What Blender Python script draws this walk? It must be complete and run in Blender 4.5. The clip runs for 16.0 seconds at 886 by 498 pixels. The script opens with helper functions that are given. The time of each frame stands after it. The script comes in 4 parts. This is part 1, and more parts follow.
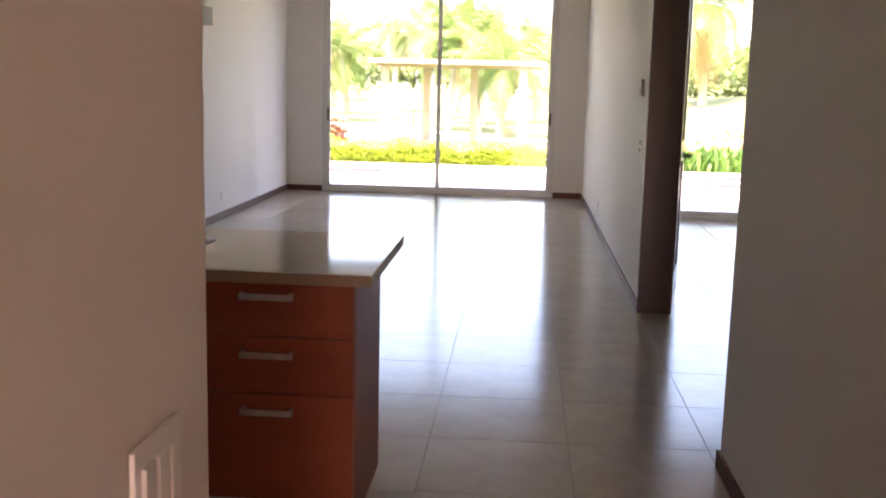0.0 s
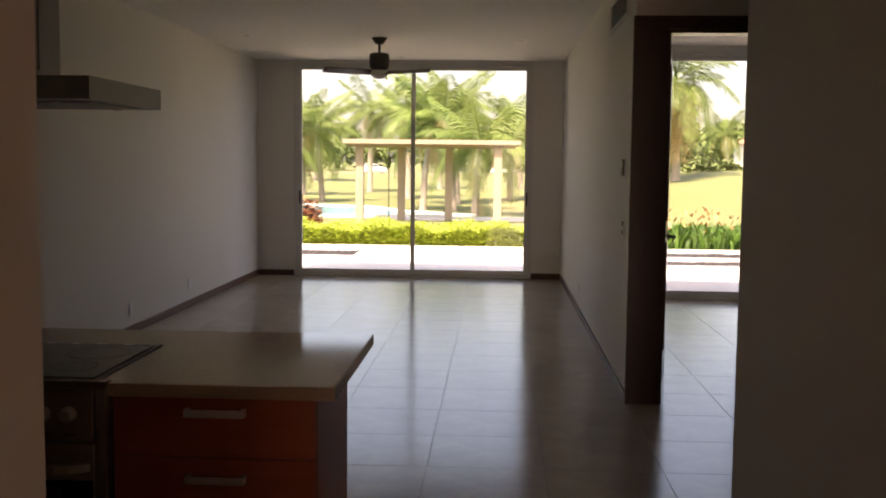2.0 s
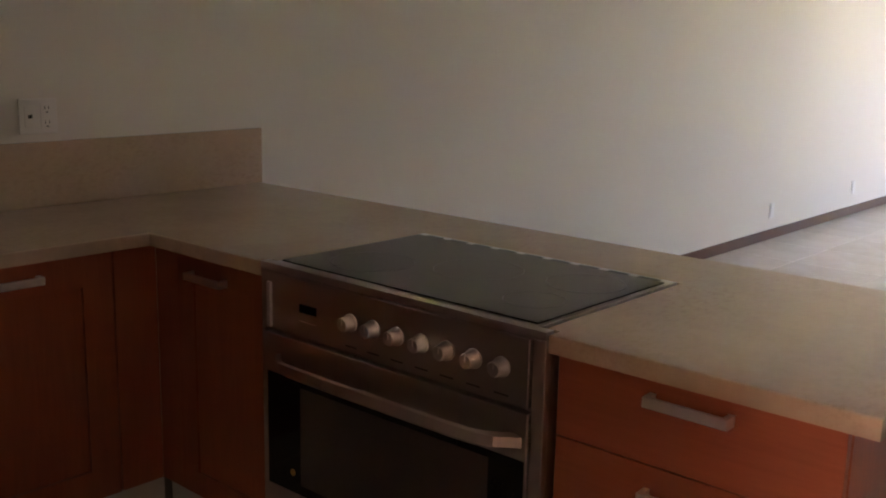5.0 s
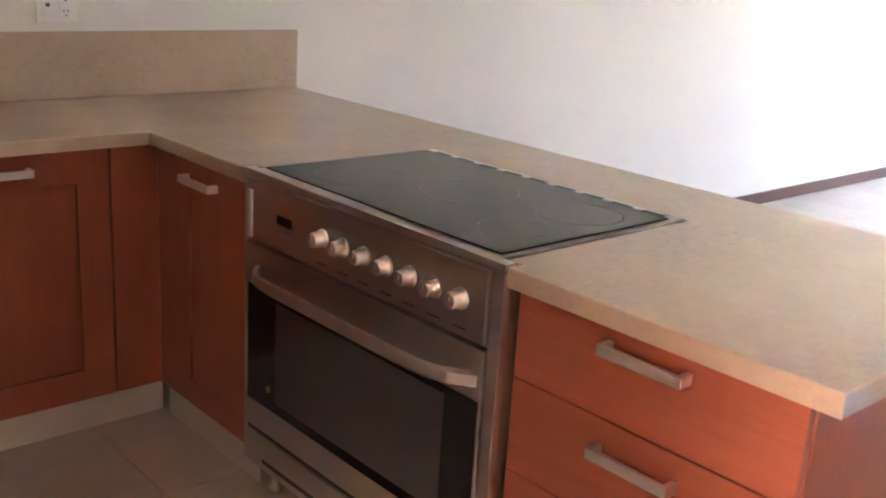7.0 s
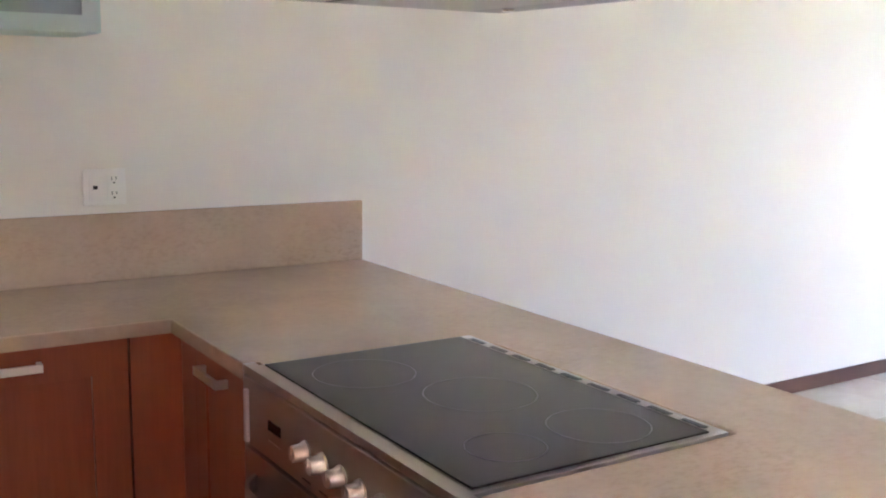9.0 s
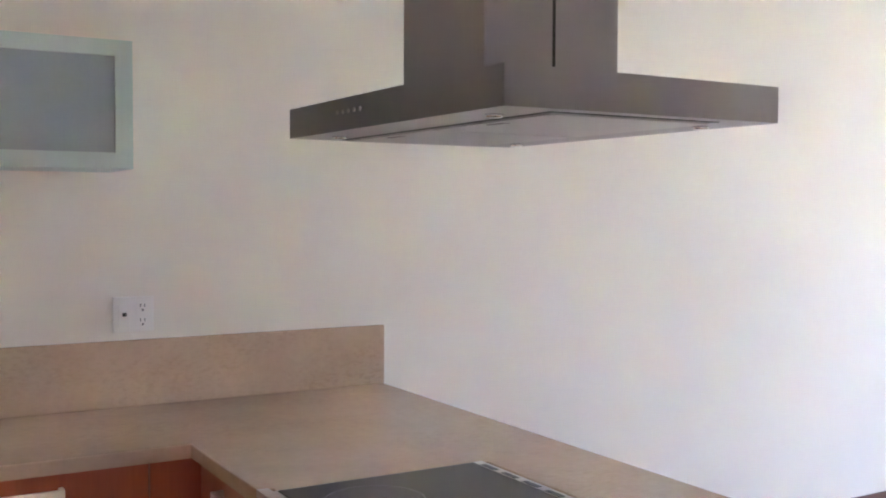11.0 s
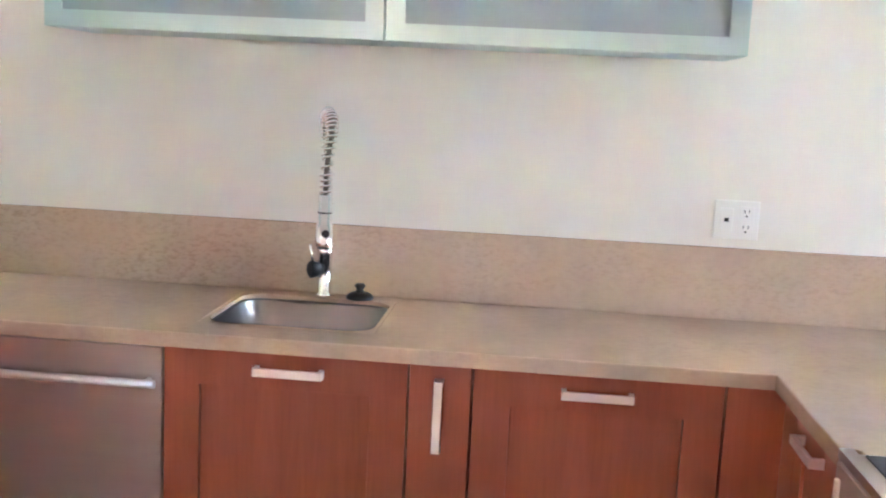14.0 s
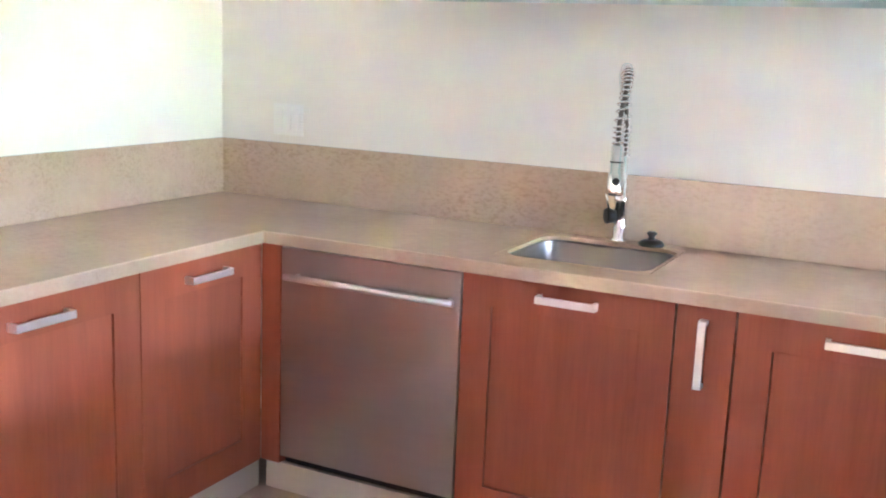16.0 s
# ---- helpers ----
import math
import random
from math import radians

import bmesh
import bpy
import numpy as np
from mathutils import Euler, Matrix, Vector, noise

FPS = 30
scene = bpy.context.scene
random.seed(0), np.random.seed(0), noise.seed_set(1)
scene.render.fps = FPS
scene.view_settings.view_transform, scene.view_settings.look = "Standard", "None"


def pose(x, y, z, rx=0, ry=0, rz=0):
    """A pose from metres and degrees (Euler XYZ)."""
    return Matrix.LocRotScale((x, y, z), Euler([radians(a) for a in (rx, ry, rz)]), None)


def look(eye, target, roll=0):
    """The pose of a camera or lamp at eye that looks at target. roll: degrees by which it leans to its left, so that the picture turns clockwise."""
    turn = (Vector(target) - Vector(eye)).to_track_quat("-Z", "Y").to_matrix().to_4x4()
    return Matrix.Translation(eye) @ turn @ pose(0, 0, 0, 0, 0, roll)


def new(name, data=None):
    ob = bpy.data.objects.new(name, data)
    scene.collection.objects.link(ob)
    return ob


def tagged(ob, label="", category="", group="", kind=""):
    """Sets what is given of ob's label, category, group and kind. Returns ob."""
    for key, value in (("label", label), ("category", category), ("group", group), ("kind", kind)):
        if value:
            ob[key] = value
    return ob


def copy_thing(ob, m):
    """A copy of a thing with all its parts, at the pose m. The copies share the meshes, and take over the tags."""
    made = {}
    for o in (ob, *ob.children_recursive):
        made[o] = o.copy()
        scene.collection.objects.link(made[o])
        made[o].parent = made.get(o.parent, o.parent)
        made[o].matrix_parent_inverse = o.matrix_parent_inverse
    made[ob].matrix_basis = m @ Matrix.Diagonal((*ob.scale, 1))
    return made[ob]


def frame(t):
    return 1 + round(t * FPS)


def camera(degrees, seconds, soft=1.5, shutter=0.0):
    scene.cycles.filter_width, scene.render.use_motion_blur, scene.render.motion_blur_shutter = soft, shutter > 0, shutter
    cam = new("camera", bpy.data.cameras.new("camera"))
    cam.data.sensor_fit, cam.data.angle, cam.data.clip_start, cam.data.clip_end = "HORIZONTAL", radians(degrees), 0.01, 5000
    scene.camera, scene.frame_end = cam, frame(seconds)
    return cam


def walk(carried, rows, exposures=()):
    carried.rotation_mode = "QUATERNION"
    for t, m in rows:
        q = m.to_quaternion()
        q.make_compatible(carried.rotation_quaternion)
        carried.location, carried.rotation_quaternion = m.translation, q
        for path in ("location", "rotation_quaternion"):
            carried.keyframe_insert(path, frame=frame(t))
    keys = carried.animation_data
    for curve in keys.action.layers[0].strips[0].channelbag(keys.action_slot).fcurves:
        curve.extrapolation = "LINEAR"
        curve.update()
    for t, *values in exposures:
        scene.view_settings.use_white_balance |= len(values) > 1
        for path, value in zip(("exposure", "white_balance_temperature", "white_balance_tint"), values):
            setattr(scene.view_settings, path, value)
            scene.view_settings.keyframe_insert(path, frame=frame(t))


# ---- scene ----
cam = camera(47.2, 16.0, soft=2.0, shutter=0.15)
PATH = [
    (0, (3.272, -3.252, 1.541), (3.125, -1.284, 1.217), 1.4),
    (0.5, (3.298, -3.209, 1.53), (3.261, -1.248, 1.141), 0.7),
    (1, (3.339, -3.123, 1.529), (3.298, -1.146, 1.23), 1.2),
    (1.5, (3.325, -3.014, 1.551), (3.214, -1.025, 1.374), 1.4),
    (2, (3.26, -2.881, 1.564), (3.154, -0.892, 1.393), 0.6),
    (2.5, (3.253, -2.742, 1.555), (3.107, -0.76, 1.333), -0.2),
    (3, (3.314, -2.5, 1.553), (3.07, -0.53, 1.309), 0.9),
    (3.5, (3.281, -2.28, 1.555), (2.864, -0.342, 1.285), 1.6),
    (4, (3.214, -2.11, 1.553), (2.573, -0.237, 1.27), -0.6),
    (4.2, (3.197, -2.046, 1.541), (2.398, -0.24, 1.226), -1.5),
    (4.5, (3.253, -1.952, 1.548), (2.195, -0.29, 1.201), -1.0),
    (4.7, (3.278, -1.829, 1.52), (2.082, -0.266, 1.163), -0.5),
    (6.8, (3.362, -1.37, 1.482), (1.911, -0.112, 0.924), 3.3),
    (7, (3.38, -1.326, 1.478), (1.964, -0.035, 0.905), 3.6),
    (7.5, (3.356, -1.202, 1.479), (2.016, 0.158, 0.884), 3.1),
    (8, (3.29, -1.074, 1.488), (1.826, 0.201, 1.009), 2.1),
    (8.5, (3.297, -0.971, 1.506), (1.675, 0.138, 1.137), 0.4),
    (9, (3.335, -0.846, 1.539), (1.668, 0.215, 1.229), 0.7),
    (9.2, (3.337, -0.845, 1.55), (1.671, 0.23, 1.285), 1.0),
    (9.5, (3.362, -0.817, 1.56), (1.68, 0.251, 1.382), 0.8),
    (9.7, (3.376, -0.827, 1.572), (1.694, 0.249, 1.446), 0.5),
    (11.8, (3.439, -0.828, 1.564), (1.657, 0.077, 1.484), -0.2),
    (12, (3.436, -0.834, 1.554), (1.619, -0.004, 1.443), -0.2),
    (12.5, (3.396, -0.843, 1.541), (1.49, -0.269, 1.348), -0.1),
    (13, (3.243, -0.821, 1.549), (1.295, -0.43, 1.322), 0.4),
    (13.5, (3.162, -0.763, 1.552), (1.185, -0.585, 1.304), 0.3),
    (14, (3.123, -0.63, 1.543), (1.153, -0.804, 1.246), 2.8),
    (14.5, (3.174, -0.528, 1.53), (1.245, -0.934, 1.191), 1.8),
    (15, (3.29, -0.445, 1.516), (1.414, -1.017, 1.127), 1.4),
    (15.5, (3.332, -0.372, 1.521), (1.513, -1.08, 1.086), 1.0),
    (16, (3.312, -0.3, 1.514), (1.555, -1.175, 1.13), 2.3),
]
EXPOSURES = [(0, 3.62, 7250, 36), (0.5, 2.9, 7700, 36), (1.0, 2.34, 8100, 36), (1.5, 2.1, 8300, 36), (2.5, 1.8, 8450, 36), (3.5, 1.7, 8450, 35), (4.0, 1.77, 8400, 34), (4.5, 3.35, 8000, 31), (4.7, 3.9, 7800, 31),
             (6.8, 6.47, 6550, 31), (7.0, 6.45, 6550, 31), (7.5, 6.32, 6500, 32), (8.0, 6.08, 6400, 30), (9.0, 6.6, 6100, 29), (9.5, 6.58, 6050, 31), (11.8, 6.48, 6000, 31), (12.5, 6.72, 5950, 32), (13.0, 7.13, 5850, 30), (13.5, 7.4, 5700, 26), (14.5, 7.8, 5500, 25), (15.5, 8.12, 5450, 25), (16, 7.92, 5450, 24)]
walk(cam, [(t, look(eye, target, roll)) for t, eye, target, roll in PATH], EXPOSURES)

# ---- world, sun and exposure ----
world = bpy.data.worlds.new("world")
scene.world = world
world.use_nodes = True
wn = world.node_tree
sky = wn.nodes.new("ShaderNodeTexSky")
sky.sky_type = "NISHITA"
sky.sun_disc = False
sky.sun_elevation = radians(56)
sky.sun_rotation = radians(200)
sky.dust_density = 3.0
wn.nodes["Background"].inputs["Strength"].default_value = 0.15
wn.links.new(sky.outputs["Color"], wn.nodes["Background"].inputs["Color"])
sun = new("sun", bpy.data.lights.new("sun", "SUN"))
sun.data.energy, sun.data.angle, sun.data.color = 4.5, radians(0.6), (1.0, 0.94, 0.85)
SUN_FROM = Vector((-0.19, -0.53, 0.83))
sun.matrix_world = look((SUN_FROM * 50)[:], (0, 0, 0))

# warm fill lamp added in the unseen open entrance at the hallway's end
door_fill = new("entrance_fill", bpy.data.lights.new("entrance_fill", "AREA"))
door_fill.data.shape, door_fill.data.size, door_fill.data.size_y = "RECTANGLE", 1.05, 2.2
door_fill.data.energy, door_fill.data.color = 3.0, (1.0, 0.67, 0.54)
door_fill.matrix_world = look((3.545, -8.56, 1.13), (3.545, 0, 1.13))

# the openings through which the sky is sampled
for x, y, w, h, to in ((2.11, 10.99, 3.22, 2.88, -1), (6.15, 9.16, 3.1, 2.84, -1)):
    gate = new("window_light_portal", bpy.data.lights.new("window_light_portal", "AREA"))
    gate.data.shape, gate.data.size, gate.data.size_y = "RECTANGLE", w, h
    gate.data.cycles.is_portal = True
    gate.matrix_world = look((x, y, h / 2), (x, y + to, h / 2))


# ---- materials ----
def material(name, color, rough=0.5, metal=0.0, var=0.12, scale=6.0, fine=80.0, bump=0.05, stretch=(1, 1, 1), vary=0.0, coat=0.0, spec=0.5, island=0.0, dist=0.002):
    m = bpy.data.materials.new(name)
    m.use_nodes = True
    nt = m.node_tree
    N, L = nt.nodes, nt.links
    b = N["Principled BSDF"]
    b.inputs["Metallic"].default_value = metal
    b.inputs["Coat Weight"].default_value = coat
    b.inputs["Coat Roughness"].default_value = 0.05
    b.inputs["Specular IOR Level"].default_value = spec
    tc = N.new("ShaderNodeTexCoord")
    mp = N.new("ShaderNodeMapping")
    mp.inputs["Scale"].default_value = stretch
    L.new(tc.outputs["Object"], mp.inputs["Vector"])
    n1 = N.new("ShaderNodeTexNoise")
    n1.inputs["Scale"].default_value, n1.inputs["Detail"].default_value = scale, 4
    n2 = N.new("ShaderNodeTexNoise")
    n2.inputs["Scale"].default_value, n2.inputs["Detail"].default_value = fine, 3
    for n in (n1, n2):
        L.new(mp.outputs["Vector"], n.inputs["Vector"])
    mix = N.new("ShaderNodeMix")
    mix.data_type = "RGBA"
    mix.inputs["A"].default_value = (*[c * (1 - var) for c in color], 1)
    mix.inputs["B"].default_value = (*[min(1, c * (1 + var)) for c in color], 1)
    add = N.new("ShaderNodeMath")
    add.operation = "ADD"
    L.new(n1.outputs["Fac"], add.inputs[0])
    sc = N.new("ShaderNodeMath")
    sc.operation = "MULTIPLY_ADD"
    sc.inputs[1].default_value, sc.inputs[2].default_value = 0.6, -0.3
    L.new(n2.outputs["Fac"], sc.inputs[0])
    L.new(sc.outputs[0], add.inputs[1])
    L.new(add.outputs[0], mix.inputs["Factor"])
    out = mix.outputs["Result"]
    if vary or island:
        hsv = N.new("ShaderNodeHueSaturation")
        mr = N.new("ShaderNodeMapRange")
        k = vary or island
        mr.inputs["To Min"].default_value, mr.inputs["To Max"].default_value = 1 - k, 1 + k
        if vary:
            oi = N.new("ShaderNodeObjectInfo")
            L.new(oi.outputs["Random"], mr.inputs["Value"])
        else:
            ge = N.new("ShaderNodeNewGeometry")
            L.new(ge.outputs["Random Per Island"], mr.inputs["Value"])
        L.new(mr.outputs["Result"], hsv.inputs["Value"])
        L.new(out, hsv.inputs["Color"])
        out = hsv.outputs["Color"]
    L.new(out, b.inputs["Base Color"])
    rr = N.new("ShaderNodeMapRange")
    rr.inputs["To Min"].default_value, rr.inputs["To Max"].default_value = max(0.02, rough * 0.8), min(1, rough * 1.2)
    L.new(n1.outputs["Fac"], rr.inputs["Value"])
    L.new(rr.outputs["Result"], b.inputs["Roughness"])
    if bump:
        bp = N.new("ShaderNodeBump")
        bp.inputs["Strength"].default_value, bp.inputs["Distance"].default_value = bump, dist
        L.new(n2.outputs["Fac"], bp.inputs["Height"])
        L.new(bp.outputs["Normal"], b.inputs["Normal"])
    return m


def granite_material(name, rough, speck):
    m = material(name, (0.56, 0.405, 0.292), rough, spec=0.75, var=0.12, scale=5, fine=32, bump=0.0)
    nt = m.node_tree
    N, L = nt.nodes, nt.links
    b = N["Principled BSDF"]
    old = b.inputs["Base Color"].links[0].from_socket
    tc = N.new("ShaderNodeTexCoord")
    vo = N.new("ShaderNodeTexNoise")
    vo.inputs["Scale"].default_value, vo.inputs["Detail"].default_value, vo.inputs["Roughness"].default_value = 95, 3, 0.65
    mp = N.new("ShaderNodeMapping")
    mp.inputs["Scale"].default_value = (1, 0.45, 1)
    mp.inputs["Rotation"].default_value = (0.3, 0.2, 0.5)
    L.new(tc.outputs["Object"], mp.inputs["Vector"])
    L.new(mp.outputs["Vector"], vo.inputs["Vector"])
    ra = N.new("ShaderNodeValToRGB")
    ra.color_ramp.elements[0].position, ra.color_ramp.elements[1].position = 0.36, 0.52
    ra.color_ramp.elements[0].color, ra.color_ramp.elements[1].color = (1, 1, 1, 1), (0, 0, 0, 1)
    L.new(vo.outputs["Fac"], ra.inputs["Fac"])
    big = N.new("ShaderNodeTexNoise")
    big.inputs["Scale"].default_value, big.inputs["Detail"].default_value = 3.5, 4
    L.new(mp.outputs["Vector"], big.inputs["Vector"])
    rb = N.new("ShaderNodeMapRange")
    rb.inputs["From Min"].default_value, rb.inputs["From Max"].default_value = 0.42, 0.68
    rb.inputs["To Min"].default_value, rb.inputs["To Max"].default_value = 0.12 * speck, speck
    L.new(big.outputs["Fac"], rb.inputs["Value"])
    mu = N.new("ShaderNodeMath")
    mu.operation = "MULTIPLY"
    L.new(ra.outputs["Color"], mu.inputs[0])
    L.new(rb.outputs["Result"], mu.inputs[1])
    mx = N.new("ShaderNodeMix")
    mx.data_type = "RGBA"
    mx.inputs["B"].default_value = (0.22, 0.12, 0.06, 1)
    L.new(mu.outputs[0], mx.inputs["Factor"])
    L.new(old, mx.inputs["A"])
    L.new(mx.outputs["Result"], b.inputs["Base Color"])
    return m


def pane_material():
    m = bpy.data.materials.new("window_glass")
    m.use_nodes = True
    N, L = m.node_tree.nodes, m.node_tree.links
    N.remove(N["Principled BSDF"])
    tr = N.new("ShaderNodeBsdfTransparent")
    tr.inputs["Color"].default_value = (0.93, 0.96, 0.94, 1)
    gl = N.new("ShaderNodeBsdfGlossy")
    gl.inputs["Roughness"].default_value = 0.02
    fr = N.new("ShaderNodeFresnel")
    fr.inputs["IOR"].default_value = 1.45
    mx = N.new("ShaderNodeMixShader")
    L.new(fr.outputs["Fac"], mx.inputs["Fac"])
    L.new(tr.outputs[0], mx.inputs[1])
    L.new(gl.outputs[0], mx.inputs[2])
    L.new(mx.outputs[0], N["Material Output"].inputs["Surface"])
    return m


M_WALL = material("wall_paint", (0.80, 0.76, 0.70), 0.75, var=0.03, scale=1.3, fine=160, bump=0.12)
M_CEIL = material("ceiling_paint", (0.8, 0.78, 0.74), 0.8, var=0.03, scale=1.5, fine=140, bump=0.08)
M_TILE = material("floor_tile", (0.53, 0.45, 0.365), 0.16, var=0.15, scale=4, fine=13, bump=0.3, vary=0.05)
M_GROUT = material("floor_grout", (0.3, 0.245, 0.195), 0.8, var=0.1, scale=9)
M_WOOD = material("cherry_wood", (0.38, 0.102, 0.051), 0.36, var=0.24, scale=2.0, fine=18, bump=0.015, stretch=(6, 6, 0.4), vary=0.07, spec=0.3)
M_WOOD_H = material("cherry_wood_level", (0.38, 0.102, 0.051), 0.36, var=0.24, scale=2.0, fine=18, bump=0.015, stretch=(0.4, 6, 6), vary=0.07, spec=0.3)
M_DARK = material("dark_wood", (0.06, 0.021, 0.012), 0.3, var=0.3, scale=6, fine=60, bump=0.05, stretch=(8, 8, 0.7))
M_BASE = material("baseboard_wood", (0.13, 0.055, 0.034), 0.55, var=0.2, scale=4, fine=50, stretch=(1, 1, 4), spec=0.2)
M_STEEL = material("stainless_steel", (0.5, 0.445, 0.415), 0.36, 1.0, var=0.06, scale=3, fine=220, bump=0.03, stretch=(1, 1, 14))
M_HOOD = material("hood_steel", (0.34, 0.305, 0.295), 0.34, 1.0, var=0.05, scale=3, fine=200, bump=0.02, stretch=(1, 1, 12))
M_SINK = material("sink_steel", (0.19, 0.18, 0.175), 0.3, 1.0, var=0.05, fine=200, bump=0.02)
M_FILTER = material("filter_mesh", (0.55, 0.52, 0.5), 0.5, 1.0, var=0.06, scale=20, fine=300, bump=0.04)
M_CHROME = material("chrome", (0.85, 0.85, 0.86), 0.06, 1.0, var=0.02, bump=0)
M_ALU = material("brushed_aluminium", (0.86, 0.84, 0.85), 0.42, 1.0, var=0.04, fine=200, bump=0.02)
M_GREEN_ALU = material("cabinet_aluminium", (0.51, 0.65, 0.63), 0.34, 0.65, var=0.04, fine=200, bump=0.02)
M_FROST = material("frosted_glass", (0.33, 0.405, 0.44), 0.3, var=0.05, scale=3, bump=0.01)
M_HOB = material("ceramic_glass", (0.02, 0.013, 0.017), 0.16, var=0.1, bump=0, spec=0.24)
M_BLACKGLASS = material("black_glass", (0.012, 0.011, 0.0125), 0.1, var=0.1, bump=0, spec=0.32)
M_BLACK = material("black_plastic", (0.014, 0.013, 0.013), 0.4, var=0.15, bump=0.02)
M_RING = material("burner_print", (0.11, 0.1, 0.1), 0.3, var=0.1, bump=0)
M_WHITE = material("white_plastic", (0.82, 0.8, 0.77), 0.35, var=0.02, bump=0.01)
M_FRAME = material("white_aluminium", (0.7, 0.68, 0.64), 0.4, var=0.03, fine=120, bump=0.02)
M_TOE = material("toe_kick_board", (0.6, 0.54, 0.46), 0.4, var=0.05, bump=0.02)
M_KNOB = material("knob_metal", (0.66, 0.62, 0.59), 0.34, 0.8, var=0.04, bump=0)
M_GRANITE = granite_material("polished_granite", 0.07, 0.17)
M_UPSTAND = granite_material("upstand_granite", 0.12, 0.33)
M_PANE = pane_material()
M_TERR = material("terrace_stone", (0.66, 0.62, 0.56), 0.7, var=0.08, scale=1.2, fine=40, bump=0.1)
M_PEBBLE = material("dark_pebbles", (0.03, 0.028, 0.027), 0.6, var=0.3, scale=20, island=0.4)
M_GRASS = material("lawn", (0.145, 0.165, 0.055), 0.9, var=0.28, scale=0.25, fine=3, bump=0.4, dist=0.05)
M_HEDGE = material("hedge_leaves", (0.31, 0.40, 0.05), 0.5, var=0.2, scale=2, bump=0.02, island=0.2)
M_HEDGECORE = material("hedge_core", (0.22, 0.27, 0.025), 0.9, var=0.3, scale=6)
M_STRAP = material("strap_leaves", (0.07, 0.16, 0.022), 0.45, var=0.2, scale=2, bump=0.02, island=0.5)
M_FLOWER = material("orange_bracts", (0.55, 0.27, 0.11), 0.5, var=0.2, scale=3, island=0.3)
M_REDBUSH = material("bronze_bush_leaves", (0.26, 0.1, 0.045), 0.5, var=0.3, scale=3, island=0.5)
M_FROND = material("palm_frond", (0.14, 0.2, 0.05), 0.5, var=0.25, scale=1.5, bump=0.02, vary=0.35)
M_DRYFROND = material("dry_palm_frond", (0.45, 0.32, 0.15), 0.7, var=0.25, scale=1.5, bump=0.02, vary=0.3)
M_TRUNK = material("palm_trunk", (0.34, 0.29, 0.23), 0.9, var=0.3, scale=4, fine=18, bump=0.5, stretch=(1, 1, 5), dist=0.03)
M_CONC = material("weathered_concrete", (0.29, 0.235, 0.17), 0.85, var=0.18, scale=2, fine=25, bump=0.2)
M_WATER = material("pool_water", (0.07, 0.42, 0.52), 0.06, var=0.1, scale=1.5, fine=6, bump=0.2, dist=0.01)
M_COPING = material("pool_coping", (0.7, 0.66, 0.6), 0.7, var=0.08, scale=3)
M_GRASSBUSH = material("shrub_leaves", (0.11, 0.15, 0.045), 0.7, var=0.25, scale=1, island=0.4)
M_FAR = material("distant_leaves", (0.085, 0.125, 0.035), 0.8, var=0.3, scale=0.1, island=0.5)
M_CARWHITE = material("white_car_paint", (0.78, 0.78, 0.78), 0.2, var=0.01, bump=0, coat=0.5)
M_CARDARK = material("grey_car_paint", (0.12, 0.13, 0.15), 0.2, var=0.02, bump=0, coat=0.5)
M_TYRE = material("tyre_rubber", (0.02, 0.02, 0.02), 0.8, var=0.1)
M_HOUSEW = material("white_render", (0.78, 0.75, 0.7), 0.85, var=0.05, scale=0.6)
M_ROOF = material("clay_roof", (0.36, 0.16, 0.09), 0.8, var=0.2, scale=1.5)
M_FAN = material("bronze_metal", (0.1, 0.085, 0.07), 0.38, 0.8, var=0.15, bump=0.02)


def leaf_light(m, share):
    """Lets part of the daylight through the leaves."""
    N, L = m.node_tree.nodes, m.node_tree.links
    b = N["Principled BSDF"]
    tl = N.new("ShaderNodeBsdfTranslucent")
    L.new(b.inputs["Base Color"].links[0].from_socket, tl.inputs["Color"])
    mx = N.new("ShaderNodeMixShader")
    mx.inputs["Fac"].default_value = share
    L.new(b.outputs[0], mx.inputs[1])
    L.new(tl.outputs[0], mx.inputs[2])
    L.new(mx.outputs[0], N["Material Output"].inputs["Surface"])


for leafy in (M_FROND, M_DRYFROND, M_STRAP, M_HEDGE):
    leaf_light(leafy, 0.38)
M_GLOBE = material("opal_glass", (0.7, 0.68, 0.64), 0.25, var=0.02, bump=0)


# ---- mesh helpers ----
def box(bm, x0, y0, z0, x1, y1, z1, bevel=0.0):
    vs = [bm.verts.new((x, y, z)) for x in (x0, x1) for y in (y0, y1) for z in (z0, z1)]
    fs = [bm.faces.new([vs[i] for i in f]) for f in ((0, 1, 3, 2), (4, 6, 7, 5), (0, 4, 5, 1), (2, 3, 7, 6), (0, 2, 6, 4), (1, 5, 7, 3))]
    if bevel:
        es = {e for f in fs for e in f.edges}
        bmesh.ops.bevel(bm, geom=list(es), offset=bevel, segments=2, affect="EDGES", profile=0.5)
    return bm


def boxed(*a, bevel=0.0):
    return box(bmesh.new(), *a, bevel=bevel)


